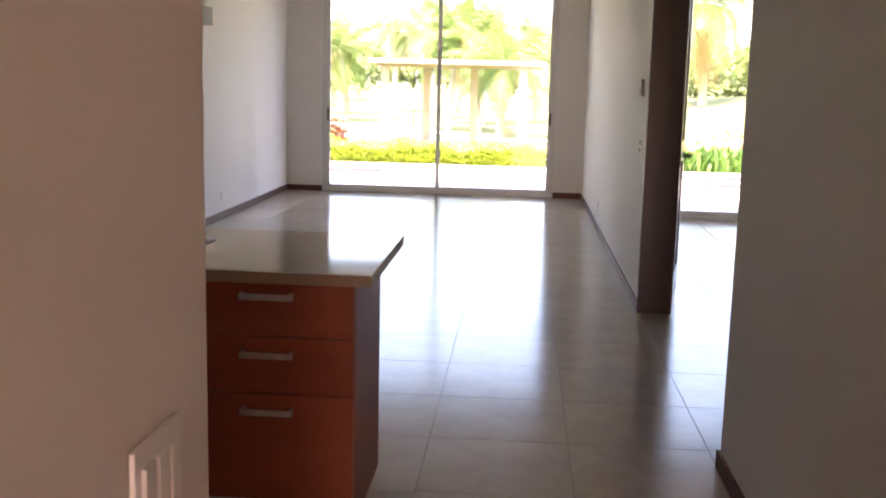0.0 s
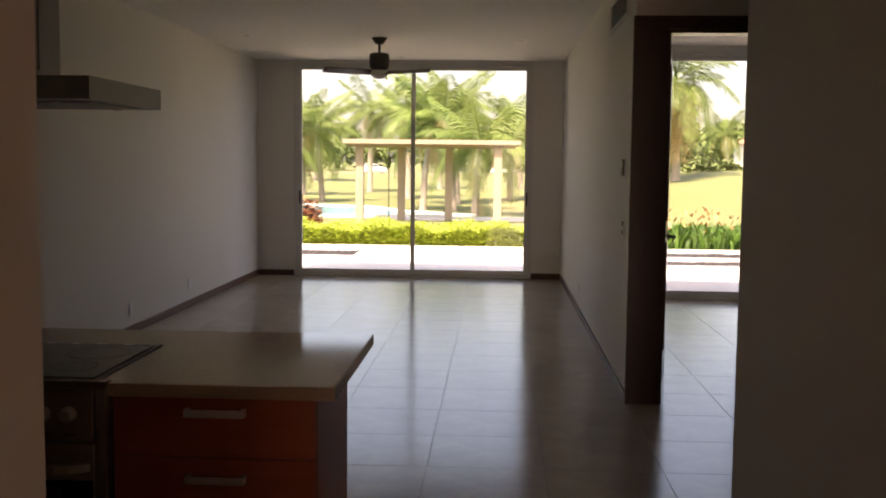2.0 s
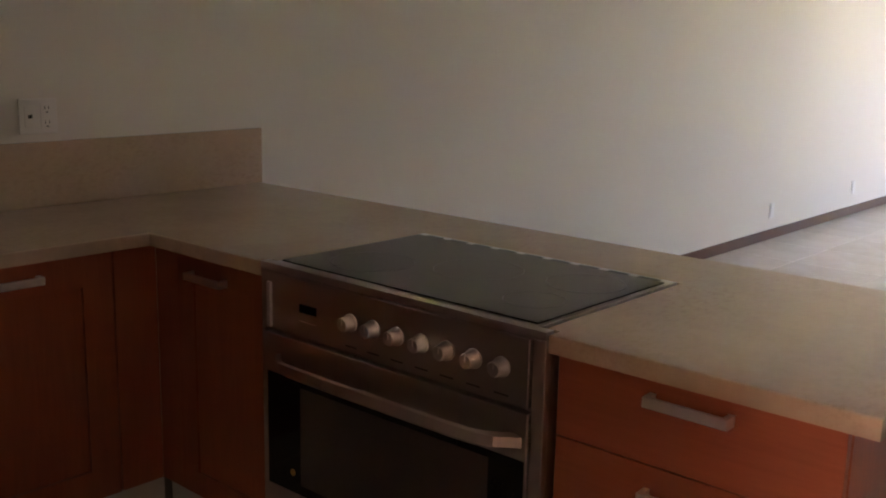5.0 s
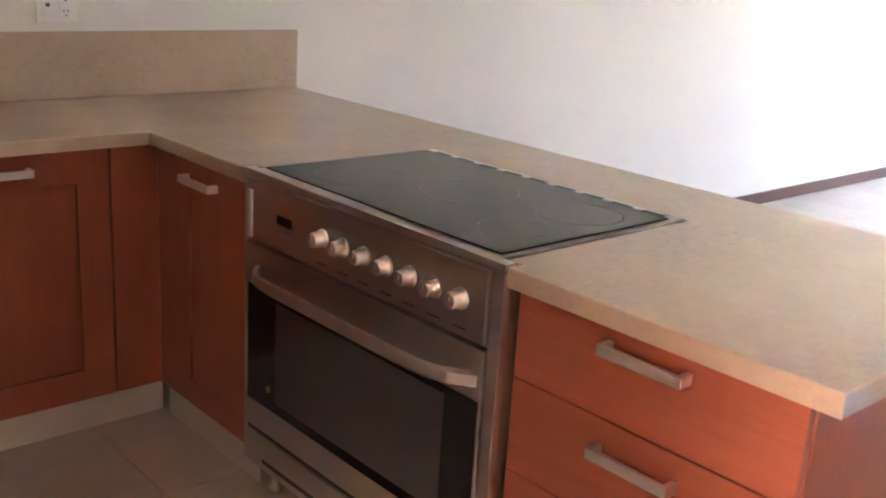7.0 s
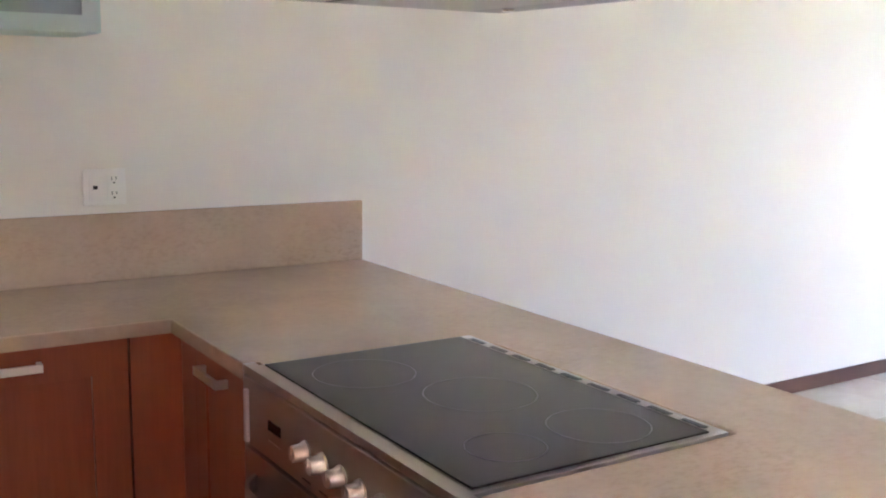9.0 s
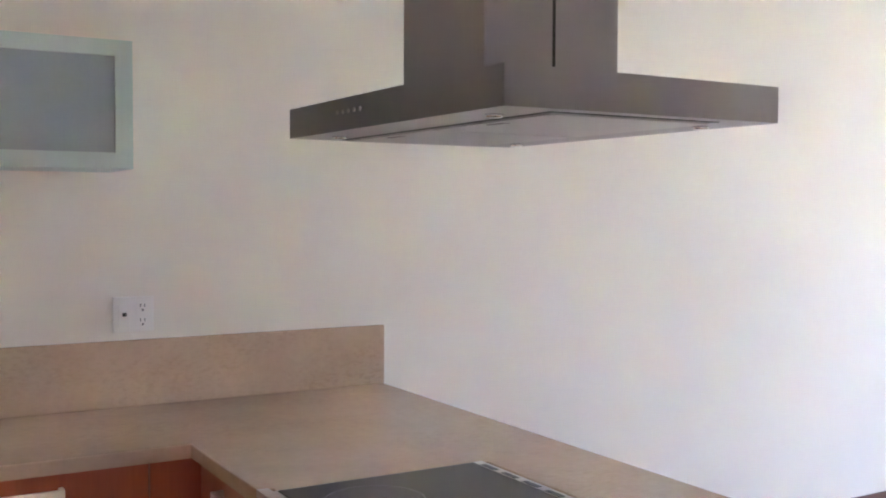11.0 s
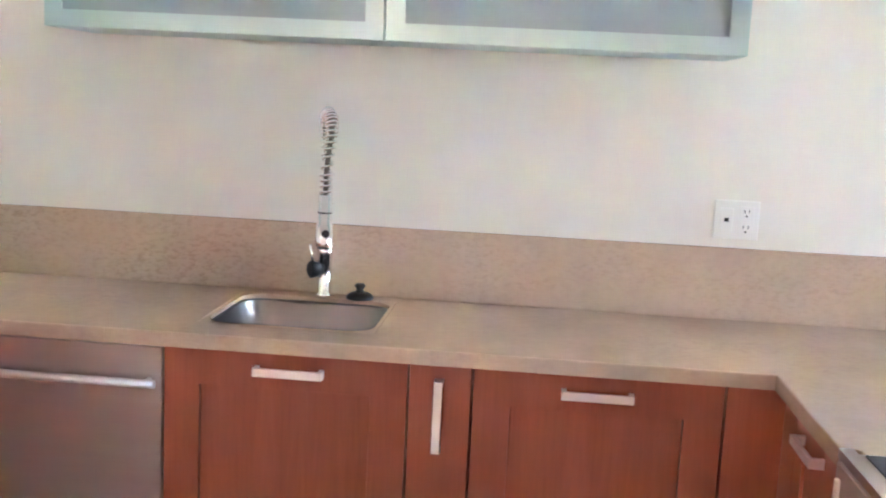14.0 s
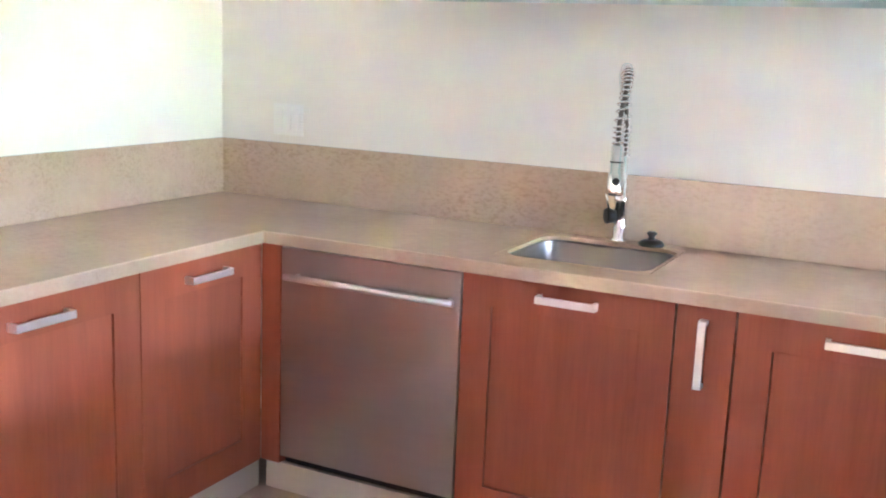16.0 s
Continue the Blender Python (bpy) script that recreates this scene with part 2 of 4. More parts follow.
def tube(bm, pts, rad, seg=10, cap=True):
    """A round tube through the points; rad is one radius or one for each point."""
    pts = [Vector(p) for p in pts]
    rads = rad if isinstance(rad, (list, tuple)) else [rad] * len(pts)
    rings = []
    up = Vector((0.123, 0.456, 0.88)).normalized()
    for i, p in enumerate(pts):
        d = (pts[min(i + 1, len(pts) - 1)] - pts[max(i - 1, 0)]).normalized()
        if i == 0 and abs(d.dot(up)) > 0.9:
            up = Vector((1, 0, 0))
        a = (up - d * up.dot(d)).normalized()
        up = a
        b = d.cross(a)
        rings.append([bm.verts.new(p + (a * math.cos(k * math.tau / seg) + b * math.sin(k * math.tau / seg)) * rads[i]) for k in range(seg)])
    for r, s in zip(rings, rings[1:]):
        for k in range(seg):
            f = bm.faces.new((r[k], r[(k + 1) % seg], s[(k + 1) % seg], s[k]))
            f.smooth = True
    if cap:
        bm.faces.new(rings[0][::-1])
        bm.faces.new(rings[-1])
    return bm


def lathe(bm, cx, cy, prof, seg=24):
    """A turned shape round a vertical axis: prof is a list of (radius, z)."""
    rings = [[bm.verts.new((cx + r * math.cos(k * math.tau / seg), cy + r * math.sin(k * math.tau / seg), z)) for k in range(seg)] for r, z in prof]
    for r, s in zip(rings, rings[1:]):
        for k in range(seg):
            bm.faces.new((r[k], r[(k + 1) % seg], s[(k + 1) % seg], s[k])).smooth = True
    bm.faces.new(rings[0][::-1])
    bm.faces.new(rings[-1])
    return bm


def ring_flat(bm, cx, cy, z, r0, r1, seg=40):
    a = [bm.verts.new((cx + r0 * math.cos(k * math.tau / seg), cy + r0 * math.sin(k * math.tau / seg), z)) for k in range(seg)]
    b = [bm.verts.new((cx + r1 * math.cos(k * math.tau / seg), cy + r1 * math.sin(k * math.tau / seg), z)) for k in range(seg)]
    for k in range(seg):
        bm.faces.new((a[k], b[k], b[(k + 1) % seg], a[(k + 1) % seg]))
    return bm


def cells(us, vs, full, w0, w1, place):
    """A slab with holes: the cells of the grid us x vs for which full(u, v) holds, from w0 to w1; place(u, v, w) gives the point."""
    bm = bmesh.new()
    made = {}

    def vert(i, j, w):
        key = (i, j, w)
        if key not in made:
            made[key] = bm.verts.new(place(us[i], vs[j], w))
        return made[key]

    nu, nv = len(us) - 1, len(vs) - 1
    on = {(i, j) for i in range(nu) for j in range(nv) if full((us[i] + us[i + 1]) / 2, (vs[j] + vs[j + 1]) / 2)}
    for i, j in on:
        bm.faces.new([vert(a, b, w1) for a, b in ((i, j), (i + 1, j), (i + 1, j + 1), (i, j + 1))])
        bm.faces.new([vert(a, b, w0) for a, b in ((i, j), (i, j + 1), (i + 1, j + 1), (i + 1, j))])
        for (a, b), (c, d), nb in (((i, j), (i + 1, j), (i, j - 1)), ((i + 1, j), (i + 1, j + 1), (i + 1, j)), ((i + 1, j + 1), (i, j + 1), (i, j + 1)), ((i, j + 1), (i, j), (i - 1, j))):
            if nb not in on:
                bm.faces.new((vert(a, b, w0), vert(c, d, w0), vert(c, d, w1), vert(a, b, w1)))
    bmesh.ops.recalc_face_normals(bm, faces=bm.faces)
    return bm


def mesh_of(name, bm, mat):
    bmesh.ops.recalc_face_normals(bm, faces=bm.faces)
    me = bpy.data.meshes.new(name)
    bm.to_mesh(me)
    bm.free()
    me.materials.append(mat)
    return me


def part(name, bm, mat, parent=None, label="", m=None):
    ob = new(name, mesh_of(name, bm, mat))
    if parent is not None:
        ob.parent = parent
    if m is not None:
        ob.matrix_basis = m
    return tagged(ob, label=label)


def structure(name, bm, mat, label, category):
    return tagged(part(name, bm, mat), label=label, category=category, kind="structure")


def thing(name, label, category, m=None, group=""):
    ob = new(name)
    ob.empty_display_size = 0.1
    if m is not None:
        ob.matrix_basis = m
    return tagged(ob, label=label, category=category, group=group)


def raw_mesh(name, verts, faces, mat):
    me = bpy.data.meshes.new(name)
    me.from_pydata(verts, [], faces)
    me.materials.append(mat)
    me.update()
    return me


# ---- the shell ----
H = 2.91
NORTH = 10.78
XY = lambda u, v, w: (u, v, w)
XZ = lambda u, v, w: (u, w, v)

structure("wall_west", boxed(-0.15, -3.13, 0, 0, 10.98, H), M_WALL, "cream painted wall behind the sink run and living room", "wall")
structure("wall_north", cells([0, 0.50, 3.72, 4.29], [0, 2.88, H], lambda u, v: not (0.50 < u < 3.72 and v < 2.88), NORTH, 10.98, XZ), M_WALL, "cream painted wall round the wide sliding door", "wall")
structure("wall_east", boxed(4.12, 3.71, 0, 4.29, NORTH, H), M_WALL, "cream painted living room wall with thermostat and switches", "wall")
structure("wall_bedroom_south", cells([4.29, 4.32, 5.17, 8.0], [0, 2.42, H], lambda u, v: not (4.32 < u < 5.17 and v < 2.42), 3.71, 3.86, XZ), M_WALL, "cream painted wall round the bedroom doorway", "wall")
structure("wall_bedroom_north", cells([4.29, 4.6, 7.7, 8.0], [0, 2.84, H], lambda u, v: not (4.6 < u < 7.7 and v < 2.84), 8.95, 9.15, XZ), M_WALL, "cream painted bedroom wall round the sliding window", "wall")
structure("wall_bedroom_east", boxed(8.0, 3.71, 0, 8.15, 9.15, H), M_WALL, "plain cream painted bedroom side wall", "wall")
structure("wall_closet", boxed(5.22, 3.86, 0, 5.36, 5.16, H), M_WALL, "cream painted closet wall inside the bedroom", "wall")
structure("wall_hall_east", boxed(4.132, -8.5, 0, 4.32, 0.80, H), M_WALL, "cream painted hallway wall in shade", "wall")
structure("wall_lobby_south", boxed(4.32, 0.65, 0, 6.2, 0.80, H), M_WALL, "plain cream painted lobby wall", "wall")
structure("wall_lobby_east", boxed(6.2, 0.65, 0, 6.35, 3.71, H), M_WALL, "plain cream painted lobby end wall", "wall")
structure("wall_hall_west", boxed(2.80, -8.5, 0, 2.92, -2.145, H), M_WALL, "cream painted hallway wall ending beside the kitchen", "wall")
structure("wall_kitchen_south", boxed(0, -3.13, 0, 2.80, -2.98, H), M_WALL, "cream painted wall behind the kitchen worktop", "wall")
structure("wall_hall_south", cells([2.80, 3.0, 4.09, 4.32], [0, 2.25, H], lambda u, v: not (3.0 < u < 4.09 and v < 2.25), -8.65, -8.5, XZ), M_WALL, "cream painted wall round the open entrance", "wall")
structure("ceiling", cells([-0.15, 4.29, 8.15], [-8.65, 9.15, 10.98], lambda u, v: u < 4.29 or v < 9.15, H, H + 0.2, XY), M_CEIL, "off-white painted flat ceiling", "ceiling")


def skirting(*runs):
    for x0, y0, x1, y1 in runs:
        structure("baseboard", boxed(x0, y0, 0.0, x1, y1, 0.078, bevel=0.004), M_BASE, "reddish brown wooden baseboard along the wall", "baseboard")


skirting((0.002, 0.66, 0.016, NORTH - 0.002), (0.016, NORTH - 0.016, 0.50, NORTH - 0.002), (3.72, NORTH - 0.016, 4.104, NORTH - 0.002), (4.104, 3.712, 4.118, NORTH - 0.002),
         (4.116, -8.49, 4.13, 0.816), (4.13, 0.802, 6.19, 0.816), (2.922, -8.49, 2.936, -2.131), (2.80, -2.143, 2.922, -2.129),
         (5.2, 3.87, 5.218, 5.176), (5.218, 5.162, 5.36, 5.176), (4.292, 4.8, 4.306, 8.94), (5.29, 3.694, 6.19, 3.708))


# ---- sliding doors ----
def sliding_door(name, x0, x1, y, z1, label):
    t = tagged(new(name), label=label, category="sliding door", kind="structure")
    part("head_rail", boxed(x0, y, z1 - 0.045, x1, y + 0.1, z1, bevel=0.004), M_FRAME, t)
    part("sill_track", boxed(x0, y - 0.02, 0.0, x1, y + 0.12, 0.035, bevel=0.005), M_FRAME, t)
    part("jamb", boxed(x0, y, 0.035, x0 + 0.045, y + 0.1, z1 - 0.045, bevel=0.004), M_FRAME, t)
    part("jamb", boxed(x1 - 0.045, y, 0.035, x1, y + 0.1, z1 - 0.045, bevel=0.004), M_FRAME, t)
    xm = (x0 + x1) / 2
    for a, b, d in ((x0 + 0.045, xm + 0.03, 0.008), (xm - 0.03, x1 - 0.045, 0.052)):
        us, vs = [a, a + 0.055, b - 0.055, b], [0.036, 0.095, z1 - 0.095, z1 - 0.046]
        f = part("sash", cells(us, vs, lambda u, v: not (us[1] < u < us[2] and vs[1] < v < vs[2]), y + d, y + d + 0.038, XZ), M_FRAME, t)
        p = part("pane", boxed(us[1] - 0.004, y + d + 0.016, vs[1] - 0.004, us[2] + 0.004, y + d + 0.022, vs[2] + 0.004), M_PANE, f)
        p.visible_shadow = False
        hx = a + 0.027 if d < 0.03 else b - 0.027
        part("pull_handle", boxed(hx - 0.012, y + d - 0.012, 0.98, hx + 0.012, y + d - 0.001, 1.16, bevel=0.004), M_BLACK, f, "black pull handle")
    return t


sliding_door("door_1", 0.50, 3.72, NORTH + 0.03, 2.88, "closed white aluminium sliding glass door to the terrace")
sliding_door("door_2", 4.6, 7.7, 8.98, 2.84, "closed white aluminium sliding glass door of the bedroom")


# ---- bedroom door ----
def bedroom_door():
    fr = tagged(new("door_frame"), label="dark mahogany door frame round the bedroom doorway", category="door frame", kind="structure")
    part("casing", boxed(4.106, 3.688, 0, 4.33, 3.709, 2.42, bevel=0.004), M_DARK, fr)
    part("casing", boxed(5.16, 3.688, 0, 5.29, 3.709, 2.42, bevel=0.004), M_DARK, fr)
    part("head_casing", boxed(4.106, 3.686, 2.42, 5.29, 3.709, 2.50, bevel=0.004), M_DARK, fr)
    part("jamb_lining", boxed(4.322, 3.709, 0, 4.345, 3.87, 2.395), M_DARK, fr)
    part("jamb_lining", boxed(5.145, 3.709, 0, 5.168, 3.87, 2.395), M_DARK, fr)
    part("head_lining", boxed(4.322, 3.709, 2.395, 5.168, 3.87, 2.418), M_DARK, fr)
    d = tagged(new("door_3"), label="dark mahogany panelled bedroom door standing open", category="door", kind="structure")
    d.matrix_basis = pose(4.352, 3.875, 0.008, rz=78)
    us, vs = [0, 0.12, 0.68, 0.8], [0, 0.2, 1.0, 1.15, 2.26, 2.38]
    part("leaf", cells(us, vs, lambda u, v: not (0.12 < u < 0.68 and (0.2 < v < 1.0 or 1.15 < v < 2.26)), 0.0, 0.042, XZ), M_DARK, d)
    part("panel", boxed(0.118, 0.012, 0.198, 0.682, 0.03, 1.002, bevel=0.003), M_DARK, d)
    part("panel", boxed(0.118, 0.012, 1.148, 0.682, 0.03, 2.262, bevel=0.003), M_DARK, d)
    for s in (-1, 1):
        yy = -0.002 if s < 0 else 0.044
        bm = tube(bmesh.new(), [(0.735, yy, 1.03), (0.735, yy + s * 0.05, 1.03)], 0.012)
        tube(bm, [(0.735, yy + s * 0.05, 1.03), (0.68, yy + s * 0.052, 1.032), (0.61, yy + s * 0.05, 1.028)], [0.011, 0.01, 0.008])
        tube(bm, [(0.735, yy, 1.03), (0.735, yy + s * 0.008, 1.03)], 0.028, 20)
        part("door_handle", bm, M_FAN, d, "dark bronze lever handle")


bedroom_door()


# ---- wall plates ----
def wall_plate(name, label, m, w, h, kind, group=""):
    """A plate on a wall; local x along the wall, local y out of it, origin at its centre."""
    t = thing(name, label, name.replace("_", " "), m, group)
    part("plate", boxed(-w / 2, 0.001, -h / 2, w / 2, 0.008, h / 2, bevel=0.0025), M_WHITE, t)
    if kind == "duplex":
        part("switch_insert", boxed(w * 0.08, 0.008, -h * 0.3, w * 0.36, 0.0105, h * 0.3, bevel=0.0008), M_WHITE, t)
        part("indicator", boxed(w * 0.17, 0.0105, -0.006, w * 0.27, 0.0125, 0.006), M_BLACK, t)
        s = part("socket_insert", boxed(-w * 0.38, 0.008, -h * 0.36, -w * 0.06, 0.0105, h * 0.36, bevel=0.0008), M_WHITE, t)
        for z in (-0.024, 0.024):
            for dx in (-0.007, 0.007):
                part("slot", boxed(-w * 0.22 + dx - 0.0012, 0.0105, z - 0.001, -w * 0.22 + dx + 0.0012, 0.0113, z + 0.009), M_BLACK, s)
            part("slot", boxed(-w * 0.22 - 0.003, 0.0105, z - 0.013, -w * 0.22 + 0.003, 0.0113, z - 0.008), M_BLACK, s)
    elif kind == "switches":
        n = 2 if w < 0.1 else 3
        for k in range(n):
            x = (k - (n - 1) / 2) * w * 0.28
            part("rocker", boxed(x - w * 0.11, 0.008, -h * 0.33, x + w * 0.11, 0.0135, h * 0.33, bevel=0.0015), M_WHITE, t)
    elif kind == "stacked":
        for z in (-0.03, 0.03):
            part("rocker", boxed(-0.018, 0.008, z - 0.018, 0.018, 0.013, z + 0.018, bevel=0.0015), M_BLACK, t)
    elif kind == "socket":
        part("socket_insert", boxed(-w * 0.3, 0.008, -h * 0.32, w * 0.3, 0.0105, h * 0.32, bevel=0.0008), M_WHITE, t)
    else:
        part("cover", boxed(-w * 0.42, 0.008, -h * 0.44, w * 0.42, 0.024, h * 0.44, bevel=0.003), M_FAN, t)
        part("display", boxed(-w * 0.3, 0.024, 0.0, w * 0.3, 0.0252, h * 0.3), M_FROST, t)
    return t


wall_plate("wall_socket", "white square switch and socket plate above the backsplash", pose(0, -0.021, 1.217, rz=-90), 0.135, 0.118, "duplex", "kitchen plates")
wall_plate("wall_socket", "white square blank switch plate above the backsplash", pose(0, -2.648, 1.223, rz=-90), 0.14, 0.122, "switches", "kitchen plates")
wall_plate("wall_socket", "small white wall socket low on the living wall", pose(0, 5.93, 0.225, rz=-90), 0.075, 0.12, "socket", "low wall sockets")
wall_plate("wall_socket", "small white wall socket low on the living wall", pose(0, 7.65, 0.25, rz=-90), 0.075, 0.12, "socket", "low wall sockets")
wall_plate("wall_socket", "small white wall socket low on the living wall", pose(4.12, 7.7, 0.26, rz=90), 0.075, 0.12, "socket", "low wall sockets")
wall_plate("light_switch", "white plate with two dark stacked rockers near the doorway", pose(4.12, 4.06, 1.128, rz=90), 0.08, 0.125, "stacked")
wall_plate("thermostat", "white rectangular thermostat on the living room wall", pose(4.12, 4.08, 1.54, rz=90), 0.09, 0.13, "thermo")
wall_plate("light_switch", "white triple light switch plate in the hallway", pose(2.92, -2.325, 1.137, rz=-90), 0.125, 0.12, "switches")


# ---- kitchen ----
TOP = 0.91
UNDER = 0.87


def bar_handle(parent, x, z, length, upright=False, y=0.0):
    """A flat bar pull in front of local y, bent back at both ends."""
    bm = bmesh.new()
    a = length / 2
    if upright:
        box(bm, x - 0.011, y - 0.034, z - a, x + 0.011, y - 0.024, z + a, bevel=0.0015)
        for s in (-1, 1):
            box(bm, x - 0.011, y - 0.0245, z + s * (a - 0.006) - 0.006, x + 0.011, y - 0.0005, z + s * (a - 0.006) + 0.006)
    else:
        box(bm, x - a, y - 0.034, z - 0.011, x + a, y - 0.024, z + 0.011, bevel=0.0015)
        for s in (-1, 1):
            box(bm, x + s * (a - 0.006) - 0.006, y - 0.0245, z - 0.011, x + s * (a - 0.006) + 0.006, y - 0.0005, z + 0.011)
    return part("handle", bm, M_ALU, parent, "flat brushed aluminium bar handle")


def shaker_door(parent, x0, x1, z0, z1, handle=None, rail=0.085, name="door"):
    """A framed door with a sunk panel; its front lies at local y 0."""
    x0, x1 = x0 - 0.0012, x1 + 0.0012
    us, vs = [x0, x0 + rail, x1 - rail, x1], [z0, z0 + rail, z1 - rail, z1]
    d = part(name, cells(us, vs, lambda u, v: not (us[1] < u < us[2] and vs[1] < v < vs[2]), 0.0, 0.02, XZ), M_WOOD, parent)
    part("panel", boxed(us[1] + 0.0012, 0.007, vs[1] + 0.0012, us[2] - 0.0012, 0.0195, vs[2] - 0.0012, bevel=0.002), M_WOOD, d)
    if handle:
        bar_handle(d, *handle)
    return d


def slab_front(parent, x0, x1, z0, z1, handle=None, name="drawer_front"):
    x0, x1 = x0 - 0.0015, x1 + 0.0015
    d = part(name, boxed(x0, 0, z0, x1, 0.02, z1, bevel=0.0015), M_WOOD_H if name == "drawer_front" else M_WOOD, parent)
    if handle:
        bar_handle(d, *handle)
    return d


def base_cabinet(label, m, w, depth=0.57, top=UNDER - 0.001):
    t = thing("base_cabinet", label, "kitchen cabinet", m, "kitchen base cabinets")
    part("body", boxed(0.001, 0.0225, 0.10, w - 0.001, 0.022 + depth, top), M_WOOD, t)
    return t


# peninsula: fronts face south at y 0.02
drawers = base_cabinet("cherry wood drawer cabinet with three bar handles", pose(2.130, 0.02, 0), 0.582)
for z0, z1, hz in ((0.683, 0.866, 0.822), (0.483, 0.680, 0.622), (0.102, 0.480, 0.422)):
    slab_front(drawers, 0.002, 0.604, z0, z1, (0.31, hz, 0.178))
end_panel = thing("end_panel", "cherry wood end panel closing the peninsula", "cabinet panel", pose(2.714, 0.02, 0))
part("panel", boxed(0, 0.022, 0.0, 0.024, 0.6, UNDER - 0.001, bevel=0.0015), M_WOOD, end_panel)
narrow = base_cabinet("narrow cherry wood cabinet beside the range", pose(0.622, 0.02, 0), 0.558)
slab_front(narrow, 0.0, 0.113, 0.102, 0.866, name="filler")
shaker_door(narrow, 0.117, 0.553, 0.102, 0.866, (0.275, 0.805, 0.17), 0.075)
back_panel = thing("back_panel", "cherry wood back panel of the peninsula facing the living room", "cabinet panel", pose(0, 0.62, 0))
part("panel", boxed(0.02, 0.001, 0.0, 2.738, 0.02, UNDER - 0.001, bevel=0.0015), M_WOOD, back_panel)

# sink run: fronts face east at x 0.62; local x runs north
EASTFACE = lambda y: pose(0.62, y, 0, rz=90)
corner = base_cabinet("cherry wood corner filler cabinet", EASTFACE(-0.125), 0.14)
slab_front(corner, 0.003, 0.1445, 0.102, 0.866, name="filler")
cab_a = base_cabinet("cherry wood framed-door base cabinet under the worktop", EASTFACE(-0.758), 0.63)
shaker_door(cab_a, 0.003, 0.627, 0.102, 0.866, (0.315, 0.818, 0.18), 0.095)
pull = base_cabinet("narrow cherry wood pull-out with an upright handle", EASTFACE(-0.922), 0.162)
slab_front(pull, 0.003, 0.159, 0.102, 0.866, (0.078, 0.735, 0.19, True), name="front")
cab_b = base_cabinet("cherry wood framed-door cabinet under the sink", EASTFACE(-1.57), 0.646, top=0.71)
shaker_door(cab_b, 0.003, 0.643, 0.102, 0.866, (0.336, 0.82, 0.182), 0.095)


def dishwasher():
    t = thing("dishwasher", "stainless steel dishwasher with a long bar handle", "dishwasher", EASTFACE(-2.236))
    part("tub", boxed(0.005, 0.03, 0.10, 0.662, 0.58, UNDER - 0.001), M_BLACK, t)
    d = part("door", boxed(0.005, -0.004, 0.132, 0.6625, 0.026, 0.862, bevel=0.004), M_STEEL, t, "brushed stainless door")
    bm = tube(bmesh.new(), [(0.045, -0.045, 0.772), (0.658, -0.045, 0.772)], 0.0115, 12)
    for x in (0.075, 0.63):
        tube(bm, [(x, -0.005, 0.772), (x, -0.045, 0.772)], 0.008, 8)
    part("handle", bm, M_ALU, d, "round steel bar handle")


dishwasher()
corner_s = base_cabinet("cherry wood corner panel beside the dishwasher", EASTFACE(-2.312), 0.076)
slab_front(corner_s, 0.0, 0.074, 0.102, 0.866, name="filler")

# south run: fronts face north at y -2.31; local x runs west
NORTHFACE = lambda x: pose(x, -2.312, 0, rz=180)
for x, w in ((1.19, 0.568), (1.91, 0.72), (2.79, 0.88)):
    c = base_cabinet("cherry wood base cabinet below the side worktop", NORTHFACE(x), w)
    if w > 0.8:
        for a in (0.003, 0.4415):
            shaker_door(c, a, a + 0.4355, 0.102, 0.866, (a + 0.218, 0.806, 0.19))
    else:
        shaker_door(c, 0.003, w - 0.003, 0.102, 0.866, (w / 2, 0.806, 0.19), 0.1)
for a in ((0.645, 0.034, 0.0, 1.178, 0.0415, 0.099), (2.137, 0.034, 0.0, 2.712, 0.0415, 0.099), (0.596, -2.30, 0.0, 0.606, 0.03, 0.099), (0.615, -2.334, 0.0, 2.79, -2.326, 0.099)):
    tk = thing("toe_kick", "pale toe kick board below the cabinets", "toe kick")
    part("board", boxed(*a), M_TOE, tk)


def worktop():
    us = [0.0, 0.085, 0.51, 0.645, 1.182, 1.2145, 2.092, 2.127, 2.79, 2.798]
    vs = [-2.98, -2.287, -1.515, -1.035, -0.015, 0.022, 0.60, 0.908]

    def full(u, v):
        if v > -0.015:
            return not (1.2145 < u < 2.092 and v < 0.60) and not (1.182 < u < 2.127 and v < 0.022)
        if v < -2.287:
            return u < 2.79
        return u < 0.645 and not (0.085 < u < 0.51 and -1.515 < v < -1.035)

    t = thing("worktop", "polished beige speckled granite worktop in a U shape", "worktop")
    for lo, hi in ((-0.015, 1.0), (-2.287, -0.015), (-3.0, -2.287)):
        bm = cells(us, vs, lambda u, v: lo < v < hi and full(u, v), UNDER, TOP, XY)

        def seam(e):
            return any(all(abs(v.co.y - y) < 0.001 and v.co.x < 0.646 for v in e.verts) for y in (-0.015, -2.287))

        es = [e for e in bm.edges if len(e.link_faces) == 2 and e.calc_face_angle(0) > 1.0 and all(v.co.z > TOP - 0.001 for v in e.verts) and not seam(e)]
        bmesh.ops.bevel(bm, geom=es, offset=0.004, segments=2, affect="EDGES", profile=0.5)
        part("slab", bm, M_GRANITE, t)
    s = thing("backsplash", "beige speckled granite backsplash along the walls", "backsplash")
    part("upstand", boxed(0.001, -2.96, TOP + 0.001, 0.02, 0.908, 1.131, bevel=0.002), M_UPSTAND, s)
    part("upstand", boxed(0.001, -2.979, TOP + 0.001, 2.79, -2.961, 1.131, bevel=0.002), M_UPSTAND, s)


worktop()


